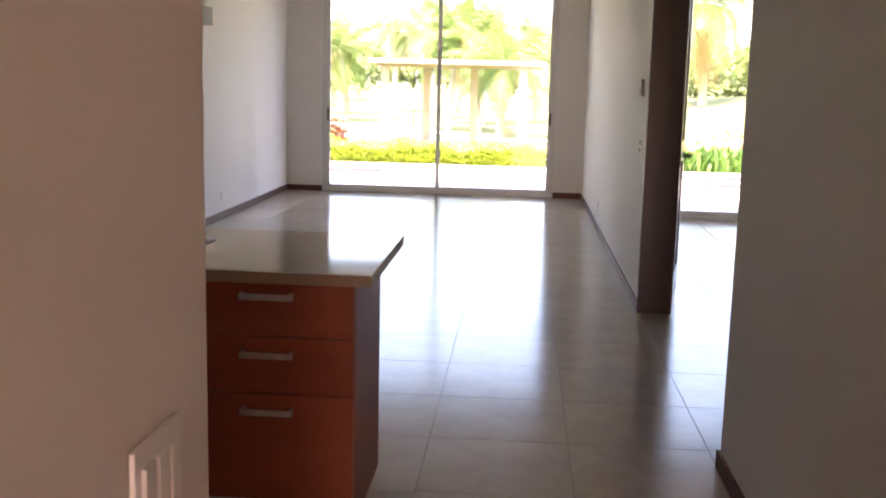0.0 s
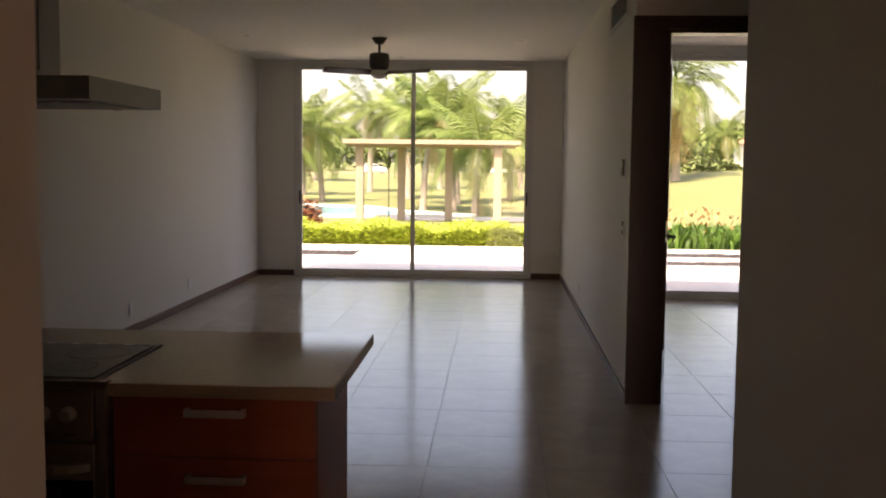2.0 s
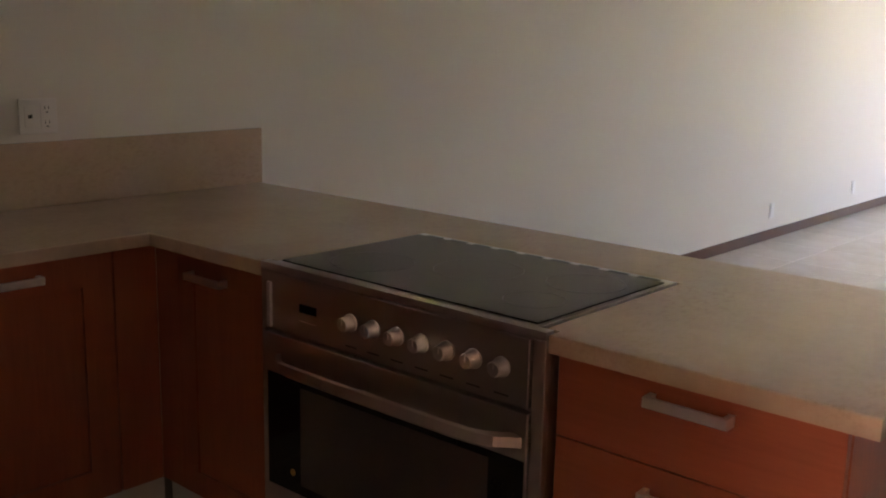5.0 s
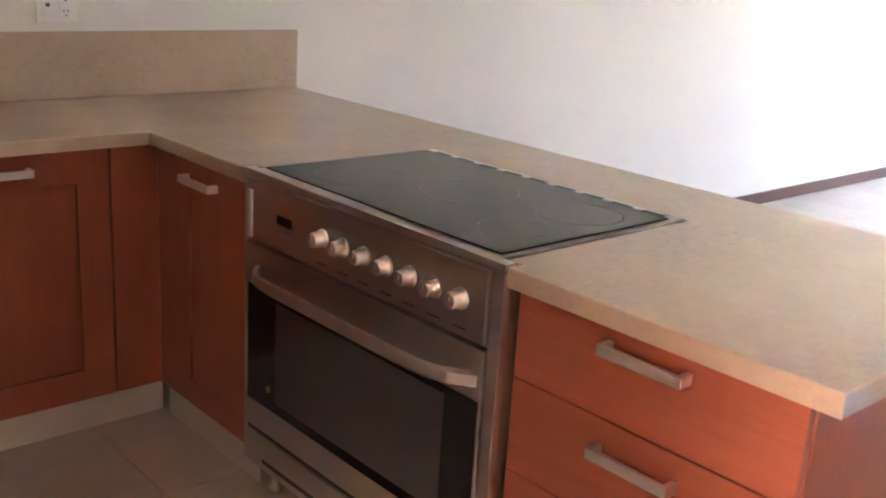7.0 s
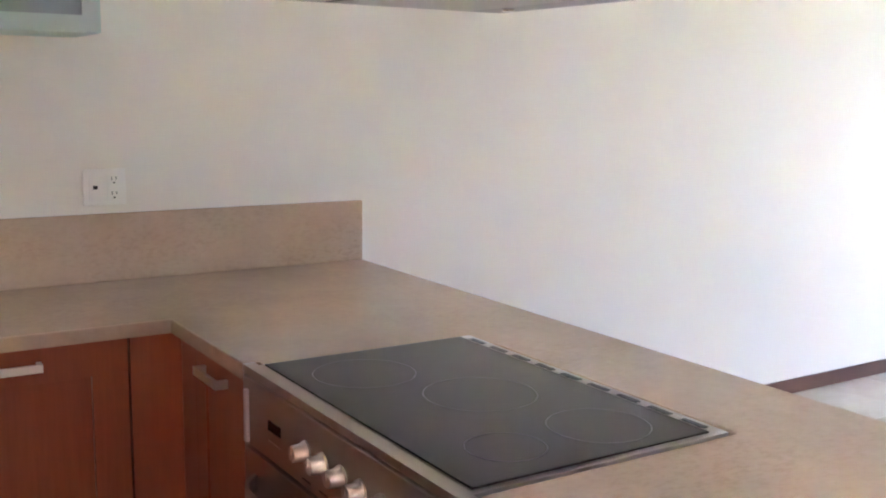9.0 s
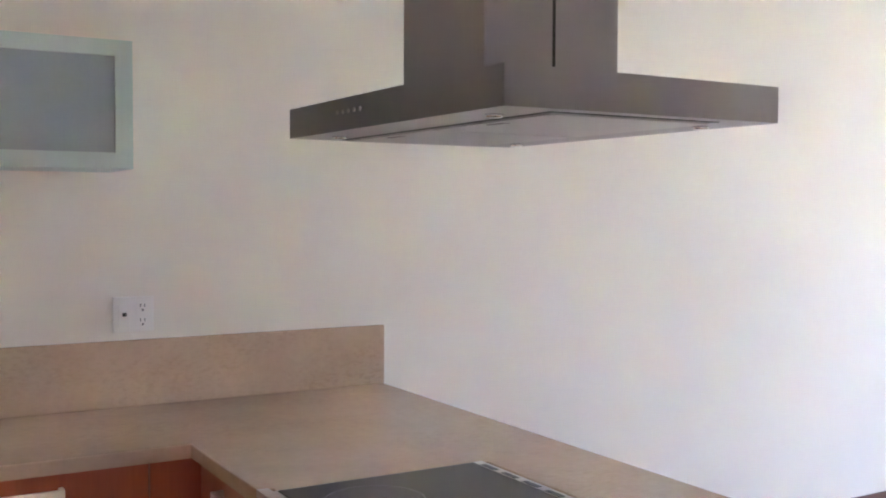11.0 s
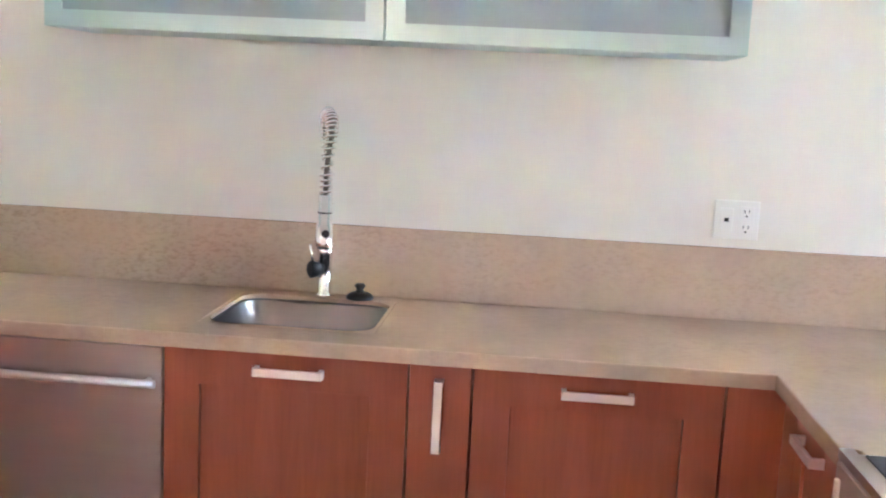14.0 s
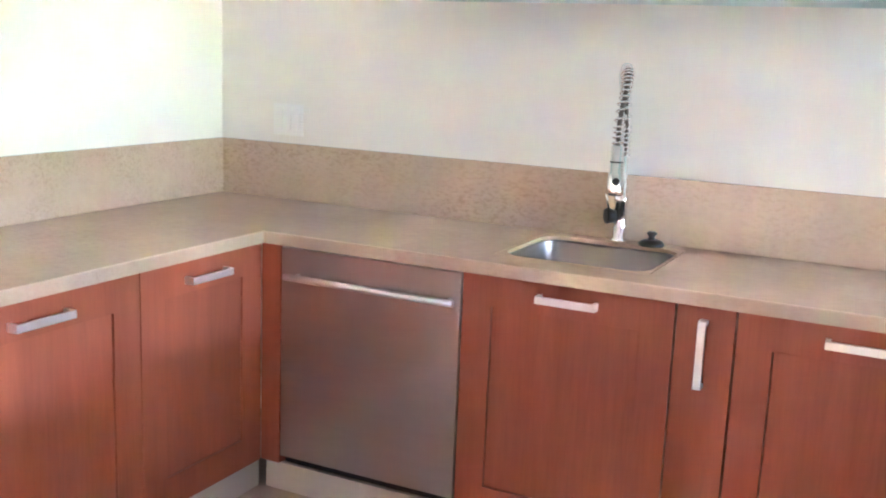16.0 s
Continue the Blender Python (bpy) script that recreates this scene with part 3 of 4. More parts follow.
def sink():
    t = thing("sink", "small stainless steel undermount sink", "sink", pose(0.2975, -1.275, 0))

    def loop(hx, hy, r, z, n=6):
        pts = []
        for cx, cy, a0 in ((hx - r, hy - r, 0), (-hx + r, hy - r, 90), (-hx + r, -hy + r, 180), (hx - r, -hy + r, 270)):
            for k in range(n + 1):
                a = radians(a0 + 90 * k / n)
                pts.append((cx + r * math.cos(a), cy + r * math.sin(a), z))
        return pts

    bm = bmesh.new()
    loops = [loop(0.211, 0.2385, 0.07, TOP - 0.013), loop(0.2, 0.228, 0.07, TOP - 0.0132), loop(0.198, 0.226, 0.068, TOP - 0.02), loop(0.19, 0.218, 0.06, TOP - 0.16), loop(0.16, 0.19, 0.05, TOP - 0.18), loop(0.03, 0.03, 0.029, TOP - 0.184)]
    rings = [[bm.verts.new(p) for p in lp] for lp in loops]
    for a, b in zip(rings, rings[1:]):
        for k in range(len(a)):
            bm.faces.new((a[k], a[(k + 1) % len(a)], b[(k + 1) % len(b)], b[k])).smooth = True
    bm.faces.new(rings[-1])
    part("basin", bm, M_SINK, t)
    # rounded stone corners above the basin
    rim = bmesh.new()
    lo = [[rim.verts.new(p) for p in loop(0.2123, 0.2398, 0.001, z)] for z in (TOP - 0.012, TOP)]
    li = [[rim.verts.new(p) for p in loop(0.2035, 0.231, 0.072, z)] for z in (TOP - 0.012, TOP)]
    n = len(lo[0])
    for k in range(n):
        j = (k + 1) % n
        rim.faces.new((lo[1][k], lo[1][j], li[1][j], li[1][k]))
        rim.faces.new((li[1][k], li[1][j], li[0][j], li[0][k]))
        rim.faces.new((lo[0][k], li[0][k], li[0][j], lo[0][j]))
    part("rim", rim, M_GRANITE, t, "granite cutout edge with round corners")
    part("drain", lathe(bmesh.new(), 0, 0, [(0.034, TOP - 0.183), (0.034, TOP - 0.18), (0.02, TOP - 0.179)]), M_CHROME, t)


sink()


def faucet():
    t = thing("faucet", "tall chrome spring kitchen faucet behind the sink", "faucet", pose(0.056, -1.267, TOP, rz=10.5))
    part("base", lathe(bmesh.new(), 0, 0, [(0.03, 0.0), (0.03, 0.008), (0.0215, 0.014), (0.0215, 0.13), (0.024, 0.132), (0.024, 0.152), (0.0185, 0.155), (0.0185, 0.2), (0.014, 0.21), (0.014, 0.3)]), M_CHROME, t)
    lever = tube(bmesh.new(), [(0.008, -0.014, 0.085), (0.02, -0.042, 0.086), (0.022, -0.046, 0.086)], [0.022, 0.027, 0.023], 18)
    part("lever", lever, M_BLACK, t, "dark round lever knob")
    part("lever_pin", tube(bmesh.new(), [(0.02, -0.036, 0.1), (0.04, -0.046, 0.165)], [0.0055, 0.004], 8), M_CHROME, t)
    reach = 0.215
    arc = [(0, 0, 0.29 + 0.03 * k) for k in range(4)]
    for k in range(1, 15):
        a = math.pi * k / 14
        arc.append((reach / 2 - reach / 2 * math.cos(a), -0.013 * math.sin(2 * a), 0.40 + 0.17 * math.sin(a) ** 0.75 if k < 14 else 0.40))
    arc += [(reach, 0, 0.37), (reach, 0, 0.335)]
    part("hose", tube(bmesh.new(), arc, 0.0075, 8), M_FAN, t, "dark inner hose")
    pts = [Vector(p) for p in arc]
    coil, turns, steps = [], 38, 12
    for k in range(turns * steps + 1):
        u = k / (turns * steps) * (len(pts) - 1)
        i = min(int(u), len(pts) - 2)
        p = pts[i].lerp(pts[i + 1], u - i)
        d = (pts[i + 1] - pts[i]).normalized()
        b = d.cross(Vector((0, 1, 0))).normalized()
        w = k / steps * math.tau
        coil.append(p + (Vector((0, 1, 0)) * math.cos(w) + b * math.sin(w)) * 0.0165)
    part("spring", tube(bmesh.new(), coil, 0.0036, 5), M_CHROME, t, "chrome coil spring")
    h = part("spray_head", lathe(bmesh.new(), reach, 0.0, [(0.021, 0.182), (0.0275, 0.186), (0.0265, 0.2), (0.0225, 0.255), (0.0205, 0.2555), (0.0205, 0.335), (0.012, 0.342)], 20), M_CHROME, t)
    part("spray_button", tube(bmesh.new(), [(reach + 0.02, 0.004, 0.228), (reach + 0.03, 0.005, 0.228)], [0.0125, 0.0105], 14), M_BLACK, h)
    part("head_joint", lathe(bmesh.new(), reach, 0.0, [(0.0212, 0.286), (0.0212, 0.2895)], 20), M_BLACK, h)
    part("holder", tube(bmesh.new(), [(0, 0, 0.19), (0.1, 0, 0.215), (reach - 0.02, 0.0, 0.24)], 0.0075, 10), M_CHROME, t)


faucet()
stop = thing("sink_stopper", "black rubber sink stopper on the worktop", "sink stopper", pose(0.064, -1.152, TOP) @ Matrix.Scale(1.15, 4))
part("disc", lathe(bmesh.new(), 0, 0, [(0.036, 0.0), (0.038, 0.006), (0.03, 0.014), (0.02, 0.018)]), M_BLACK, stop)
part("knob", lathe(bmesh.new(), 0, 0, [(0.012, 0.0185), (0.009, 0.026), (0.016, 0.036), (0.01, 0.042)], 16), M_BLACK, stop)


def cooking_range():
    t = thing("range", "stainless steel range with black glass cooktop and oven", "range", pose(1.1865, -0.012, 0))
    W = 0.937
    part("body", boxed(0.0, 0.012, 0.10, W, 0.595, 0.865), M_STEEL, t)
    top = part("cooktop_frame", cells([0.0, 0.031, 0.902, W], [-0.008, 0.02, 0.597], lambda u, v: v < 0.02 or 0.031 < u < 0.902, 0.8955, 0.9135, XY), M_STEEL, t)
    glass = part("cooktop_glass", boxed(0.044, 0.028, 0.9140, 0.888, 0.561, 0.9175, bevel=0.0015), M_HOB, top, "black ceramic cooktop glass")
    for cx, cy, r in ((0.222, 0.19, 0.115), (0.478, 0.325, 0.12), (0.762, 0.185, 0.075), (0.756, 0.405, 0.1)):
        part("burner_ring", ring_flat(bmesh.new(), cx, cy, 0.9179, r - 0.0022, r), M_RING, top, "thin grey printed ring")
    for k in range(9):
        x = 0.068 + k * 0.092
        part("vent_slot", boxed(x, 0.570, 0.9142, x + 0.06, 0.584, 0.9156), M_BLACK, top)
    D = 0.901
    part("side_trim", boxed(D + 0.003, -0.006, 0.105, W, 0.0115, 0.893, bevel=0.002), M_STEEL, t)
    part("side_trim", boxed(0.0, -0.006, 0.105, 0.013, 0.0115, 0.893, bevel=0.002), M_STEEL, t)
    p = part("control_panel", boxed(0.016, -0.014, 0.738, D, 0.011, 0.893, bevel=0.003), M_STEEL, t)
    part("panel_border", boxed(0.04, -0.024, 0.744, 0.056, -0.0142, 0.868, bevel=0.003), M_ALU, p)
    part("clock", boxed(0.165, -0.0165, 0.806, 0.23, -0.0142, 0.828), M_BLACKGLASS, p, "small black clock display")
    part("clock_buttons", boxed(0.165, -0.0165, 0.782, 0.23, -0.0142, 0.782), M_WHITE, p)
    for k in range(7):
        x = 0.357 + k * 0.0787
        bm = tube(bmesh.new(), [(0, 0, 0), (0, -0.006, 0), (0, -0.0065, 0), (0, -0.03, 0), (0, -0.033, 0)], [0.023, 0.023, 0.019, 0.0175, 0.015], 20)
        box(bm, -0.0025, -0.0345, 0.0, 0.0025, -0.033, 0.017)
        part("knob", bm, M_KNOB, p, "", pose(x, -0.0142, 0.817))
        part("knob_mark", boxed(x - 0.02, -0.0148, 0.753, x + 0.02, -0.0142, 0.757), M_RING, p)
    d = part("oven_door", boxed(0.016, -0.012, 0.218, D, 0.011, 0.726, bevel=0.003), M_STEEL, t)
    part("oven_glass", boxed(0.03, -0.0145, 0.296, D - 0.004, -0.0122, 0.618, bevel=0.001), M_BLACKGLASS, d, "black oven door glass")
    part("oven_window", boxed(0.165, -0.0155, 0.325, 0.80, -0.0146, 0.60), M_OVEN, d, "dark tinted oven window")
    plan = [(0.062, -0.0121), (0.105, -0.048), (0.135, -0.06), (0.2, -0.064), (0.468, -0.065), (0.736, -0.064), (0.80, -0.06), (0.838, -0.048), (0.888, -0.0121)]
    bm = bmesh.new()
    rows = [[bm.verts.new((x + (0.468 - x) * q, y + q * 0.06, z)) for q, z in ((0, 0.646), (0, 0.67), (0.05, 0.676), (0.05, 0.64))] for x, y in plan]
    for a, b in zip(rows, rows[1:]):
        for k in range(4):
            bm.faces.new((a[k], a[(k + 1) % 4], b[(k + 1) % 4], b[k]))
    bm.faces.new(rows[0])
    bm.faces.new(rows[-1][::-1])
    bmesh.ops.recalc_face_normals(bm, faces=bm.faces)
    part("oven_handle", bm, M_STEEL, d, "wide flat steel handle")
    part("badge", tube(bmesh.new(), [(0.135, -0.0156, 0.355), (0.135, -0.018, 0.355)], 0.009, 16), M_BRASS, d, "small brass badge")
    w = part("warming_drawer", boxed(0.016, -0.010, 0.105, D, 0.011, 0.2, bevel=0.003), M_STEEL, t)
    # solid black strip, its colour standing for the shade between door and drawer
    part("drawer_gap_shade", boxed(0.016, -0.004, 0.2005, D, 0.011, 0.2175), M_BLACK, t)
    part("grip_slot", boxed(0.1, -0.0112, 0.125, 0.45, -0.0101, 0.137), M_BLACK, w)
    for x in (0.06, W - 0.06):
        for y in (0.06, 0.54):
            part("foot", lathe(bmesh.new(), x, y, [(0.022, 0.0), (0.022, 0.02), (0.012, 0.025), (0.012, 0.1)], 12), M_STEEL, t)


M_OVEN = material("tinted_oven_window", (0.07, 0.055, 0.052), 0.14, var=0.1, bump=0)
M_BRASS = material("brass", (0.75, 0.5, 0.15), 0.3, 1.0, var=0.05, bump=0)
cooking_range()


def wall_cabinet(y0, y1, label):
    z0, z1 = 1.686, 2.067
    t = thing("wall_cabinet", label, "wall cabinet", pose(0.337, y0, 0, rz=90), "glass wall cabinets")
    w = y1 - y0
    part("body", boxed(0.001, 0.0215, z0, w - 0.001, 0.335, z1, bevel=0.002), M_GREEN_ALU, t)
    us, vs = [0.002, 0.052, w - 0.052, w - 0.002], [z0 + 0.001, z0 + 0.048, z1 - 0.048, z1 - 0.001]
    d = part("door", cells(us, vs, lambda u, v: not (us[1] < u < us[2] and vs[1] < v < vs[2]), 0.0, 0.02, XZ), M_GREEN_ALU, t, "aluminium framed lift-up door")
    part("glass", boxed(us[1] - 0.003, 0.006, vs[1] - 0.003, us[2] + 0.003, 0.012, vs[2] + 0.003), M_FROST, d, "grey frosted glass pane")


wall_cabinet(-1.063, -0.093, "frosted glass wall cabinet with an aluminium frame")
wall_cabinet(-2.03, -1.067, "frosted glass wall cabinet with an aluminium frame")


def range_hood():
    t = thing("range_hood", "stainless steel island hood hanging over the range", "range hood", pose(1.579, 0.415, -0.009))
    bm = cells([-0.467, -0.4, 0.4, 0.467], [-0.32, -0.24, 0.24, 0.32], lambda u, v: True, 1.748, 1.818, XY)
    part("canopy", bm, M_HOOD, t)
    # black sheet under the canopy: shade of the filter gaps put into its colour
    part("filter_gap_shade", boxed(-0.43, -0.2, 1.7465, 0.43, 0.2, 1.7478), M_BLACK, t)
    for x in (-0.212, 0.212):
        f = part("grease_filter", boxed(x - 0.204, -0.19, 1.7435, x + 0.204, 0.19, 1.7464, bevel=0.001), M_FILTER, t)
        part("grip", boxed(x - 0.03, -0.17, 1.7415, x + 0.03, -0.155, 1.7434, bevel=0.0008), M_HOOD, f)
    for x in (-0.33, 0.33):
        for y in (-0.25, 0.25):
            part("spotlight", lathe(bmesh.new(), x, y, [(0.014, 1.7415), (0.018, 1.7478)], 16), M_CHROME, t)
    part("chimney", boxed(-0.168, -0.168, 1.8185, 0.168, 0.168, 2.35, bevel=0.002), M_HOOD, t)
    part("chimney", boxed(-0.16, -0.16, 2.3505, 0.16, 0.16, H + 0.008, bevel=0.002), M_HOOD, t)
    part("seam", boxed(0.1682, -0.004, 1.86, 0.1695, 0.003, 2.35), M_BLACK, t)
    for k in range(5):
        x = -0.185 + k * 0.028
        part("button", tube(bmesh.new(), [(x, -0.3202, 1.788), (x, -0.3235, 1.788)], 0.0045, 12), M_STEEL, t)


range_hood()


# ---- living room fixtures ----
def air_vent():
    """A long grille high on a wall; local x along the wall, local y out of it."""
    t = thing("air_vent", "long white slatted air grille high on the living wall", "air vent", pose(4.12, 4.6, 2.67, rz=90))
    us, vs = [-0.53, -0.505, 0.505, 0.53], [-0.115, -0.09, 0.09, 0.115]
    part("frame", cells(us, vs, lambda u, v: not (us[1] < u < us[2] and vs[1] < v < vs[2]), 0.001, 0.014, XZ), M_WHITE, t)
    part("backing", boxed(-0.505, 0.001, -0.09, 0.505, 0.003, 0.09), M_BLACK, t)
    for k in range(7):
        z = -0.078 + k * 0.026
        bm = bmesh.new()
        v = [bm.verts.new((x, y, z + dz)) for x in (-0.504, 0.504) for y, dz in ((0.004, 0.006), (0.012, -0.004), (0.012, -0.001), (0.004, 0.009))]
        for f in ((0, 1, 5, 4), (1, 2, 6, 5), (2, 3, 7, 6), (3, 0, 4, 7), (3, 2, 1, 0), (4, 5, 6, 7)):
            bm.faces.new([v[i] for i in f])
        part("slat", bm, M_FRAME, t)


air_vent()


def ceiling_fan():
    t = thing("ceiling_fan", "dark bronze ceiling fan with opal light bowl, at rest", "ceiling fan", pose(1.945, 8.3, H))
    part("canopy", lathe(bmesh.new(), 0, 0, [(0.035, -0.075), (0.05, -0.06), (0.085, -0.012), (0.085, -0.001)]), M_FAN, t)
    part("downrod", lathe(bmesh.new(), 0, 0, [(0.014, -0.17), (0.014, -0.074)], 12), M_FAN, t)
    part("motor", lathe(bmesh.new(), 0, 0, [(0.06, -0.355), (0.095, -0.34), (0.11, -0.3), (0.11, -0.2), (0.098, -0.172), (0.03, -0.16)]), M_FAN, t)
    part("light_bowl", lathe(bmesh.new(), 0, 0, [(0.02, -0.45), (0.06, -0.44), (0.095, -0.41), (0.105, -0.375), (0.1, -0.356)]), M_GLOBE, t, "opal glass light bowl")
    for a in (-28, 92, 212):
        us = [0.10, 0.2, 0.35, 0.5, 0.62, 0.66]
        hw = [0.03, 0.055, 0.062, 0.058, 0.05, 0.03]
        bm = bmesh.new()
        rows = []
        for u, h in zip(us, hw):
            rows.append([bm.verts.new((u, s * h, -0.385 + 0.022 * s + dz)) for s, dz in ((-1, 0), (1, 0), (1, 0.01), (-1, 0.01))])
        for p, q in zip(rows, rows[1:]):
            for k in range(4):
                bm.faces.new((p[k], p[(k + 1) % 4], q[(k + 1) % 4], q[k]))
        bm.faces.new(rows[0])
        bm.faces.new(rows[-1][::-1])
        part("blade", bm, M_DARK, t, "dark wooden fan blade", pose(0, 0, 0, rz=a))


ceiling_fan()
for x, y in ((0.53, 8.1), (3.5, 8.5), (1.99, 10.3), (0.53, 4.6), (3.5, 4.6), (5.6, 6.6)):
    t = thing("downlight", "small round recessed ceiling downlight, off", "downlight", pose(x, y, H), "ceiling downlights")
    part("trim_ring", lathe(bmesh.new(), 0, 0, [(0.045, -0.004), (0.055, -0.004), (0.055, -0.0005)], 24), M_WHITE, t)
    part("bulb", lathe(bmesh.new(), 0, 0, [(0.03, -0.007), (0.036, -0.0045), (0.036, -0.0042)], 20), M_GLOBE, t)


# ---- outside ----
def ground_z(x, y):
    z = -0.14 - 0.36 * min(1, max(0, (y - 18.5) / 11))
    z += 1.8 * math.exp(-(((x - 20) / 11) ** 2 + ((y - 62) / 14) ** 2))
    z += 0.5 * math.exp(-(((x + 14) / 16) ** 2 + ((y - 95) / 18) ** 2))
    return z


def ground():
    xs = [-1500, -700, -300, -150, -90] + list(range(-60, 62, 4)) + [90, 150, 300, 700, 1500]
    ys = [-1200, -400, -100, -30] + list(range(0, 132, 4)) + [150, 180, 230, 350, 700, 1500]
    verts = [(x, y, ground_z(x, y)) for y in ys for x in xs]
    n = len(xs)
    faces = [(j * n + i, j * n + i + 1, (j + 1) * n + i + 1, (j + 1) * n + i) for j in range(len(ys) - 1) for i in range(n - 1)]
    ob = new("ground", raw_mesh("ground", verts, faces, M_GRASS))
    for p in ob.data.polygons:
        p.use_smooth = True
    tagged(ob, label="sunlit golf lawn rolling to the horizon", category="lawn", kind="structure")


ground()


def leaf_mass(name, boxes_, n, size, mat, seed, lift=0.5, shape=None):
    """Many small folded leaves scattered through boxes (x0, y0, z0, x1, y1, z1), thickest near their tops and faces."""
    rng = random.Random(seed)
    verts, faces = [], []
    for x0, y0, z0, x1, y1, z1 in boxes_:
        for _ in range(n):
            x, y = rng.uniform(x0, x1), rng.uniform(y0, y1)
            top = z1 + 0.05 * math.sin(x * 3.1 + y) + 0.04 * math.sin(x * 7.7 + 1)
            z = z0 + (top - z0) * rng.random() ** 0.45
            if shape:
                x, y, z = shape(rng)
            a, s = rng.uniform(0, math.tau), size * rng.uniform(0.6, 1.35)
            up = rng.uniform(-0.3, 1.0) * lift
            d = Vector((math.cos(a), math.sin(a), up)).normalized()
            w = Vector((-math.sin(a), math.cos(a), rng.uniform(-0.5, 0.5))).normalized() * s * 0.32
            p = Vector((x, y, z))
            k = len(verts)
            verts += [p[:], (p + d * s * 0.5 + w)[:], (p + d * s)[:], (p + d * s * 0.5 - w)[:]]
            faces.append((k, k + 1, k + 2, k + 3))
    return new(name, raw_mesh(name, verts, faces, mat))


def terrace():
    structure("pavement", boxed(-9, 10.985, -0.3, 14, 16.35, -0.03), M_TERR, "pale stone terrace outside the sliding doors", "terrace")
    structure("floor_bedroom_terrace", boxed(4.30, 9.155, -0.3, 14, 10.98, -0.03), M_TERR, "pale stone terrace outside the bedroom", "terrace")
    rng = random.Random(5)
    for x0, y0, x1, y1 in ((-5, 14.15, 0.82, 14.95), (3.72, 14.6, 4.6, 15.25), (5.2, 14.66, 9.5, 15.35), (5.2, 13.25, 9.5, 13.8)):
        verts, faces = [], []
        for _ in range(int((x1 - x0) * (y1 - y0) * 420)):
            x, y, r = rng.uniform(x0, x1), rng.uniform(y0, y1), rng.uniform(0.025, 0.05)
            k = len(verts)
            verts += [(x - r, y, -0.03), (x, y - r, -0.03), (x + r, y, -0.03), (x, y + r * 0.8, -0.03), (x, y, -0.03 + r * 0.6)]
            faces += [(k, k + 1, k + 4), (k + 1, k + 2, k + 4), (k + 2, k + 3, k + 4), (k + 3, k, k + 4)]
        k = len(verts)
        verts += [(x0, y0, -0.026), (x1, y0, -0.026), (x1, y1, -0.026), (x0, y1, -0.026)]
        faces.append((k, k + 1, k + 2, k + 3))
        ob = new("pebble_bed", raw_mesh("pebble_bed", verts, faces, M_PEBBLE))
        tagged(ob, label="strip of dark pebbles let into the terrace", category="pebbles", kind="stuff")


terrace()

core = part("hedge", boxed(-9, 16.6, -0.16, 5.3, 18.3, 0.24, bevel=0.06), M_HEDGECORE)
tagged(core, label="low clipped yellow-green hedge beside the terrace", category="hedge", kind="stuff")
lv = leaf_mass("leaves", [(-9, 16.4, -0.05, 5.4, 18.4, 0.33), (-9, 16.38, -0.1, 5.4, 16.62, 0.29)], 22000, 0.065, M_HEDGE, 3, 0.9)
lv.parent = core


def strap_bed():
    rng = random.Random(9)
    verts, faces, fv, ff = [], [], [], []
    for _ in range(2600):
        x, y = rng.uniform(5.0, 12.5), rng.uniform(16.45, 18.1)
        a, h, r = rng.uniform(0, math.tau), rng.uniform(0.35, 0.75), rng.uniform(0.1, 0.35)
        d = Vector((math.cos(a), math.sin(a), 0))
        w = Vector((-math.sin(a), math.cos(a), 0)) * 0.022
        base = Vector((x, y, -0.12))
        k = len(verts)
        for u, q in ((0, 1), (0.4, 1.3), (0.75, 1.0), (1.0, 0.1)):
            c = base + d * r * u * u + Vector((0, 0, h * (u - 0.25 * u ** 3)))
            verts += [(c - w * q)[:], (c + w * q)[:]]
        for s in range(3):
            faces.append((k + 2 * s, k + 2 * s + 1, k + 2 * s + 3, k + 2 * s + 2))
        if rng.random() < 0.09:
            c = base + Vector((0, 0, h * 0.85 + rng.uniform(0, 0.18)))
            for _ in range(4):
                b, s = rng.uniform(0, math.tau), rng.uniform(0.05, 0.1)
                e = Vector((math.cos(b), math.sin(b), 1.4)) * s
                g = Vector((-math.sin(b), math.cos(b), 0)) * s * 0.25
                k = len(fv)
                fv += [c[:], (c + e * 0.5 + g)[:], (c + e)[:], (c + e * 0.5 - g)[:]]
                ff.append((k, k + 1, k + 2, k + 3))
    bed = tagged(new("flower_bed", raw_mesh("flower_bed", verts, faces, M_STRAP)), label="bed of tall green strap leaves with orange flowers", category="flower bed", kind="stuff")
    f = new("flowers", raw_mesh("flowers", fv, ff, M_FLOWER))
    f.parent = bed


strap_bed()


def round_bush(name, x, y, r, h, mat, label, seed, leaf=0.16, n=1500):
    z = ground_z(x, y)

    def shape(rng):
        a, u, q = rng.uniform(0, math.tau), rng.random(), rng.uniform(0.55, 1.0)
        el = math.asin(u)
        lump = 1 + 0.18 * math.sin(3 * a + seed) * math.cos(4 * el)
        return x + r * q * lump * math.cos(a) * math.cos(el), y + r * q * lump * math.sin(a) * math.cos(el), z + 0.02 + h * q * lump * u
    ob = leaf_mass(name, [(0, 0, 0, 1, 1, 1)], n, leaf, mat, seed, 0.8, shape)
    tagged(ob, label=label, category="bush", kind="stuff")


round_bush("bush", -2.45, 26.0, 0.75, 0.85, M_REDBUSH, "bronze-leaved garden bush beside the pool", 11)
round_bush("bush", -3.35, 27.5, 0.7, 1.7, M_HEDGE, "yellow-green garden bush beside the pool", 12)


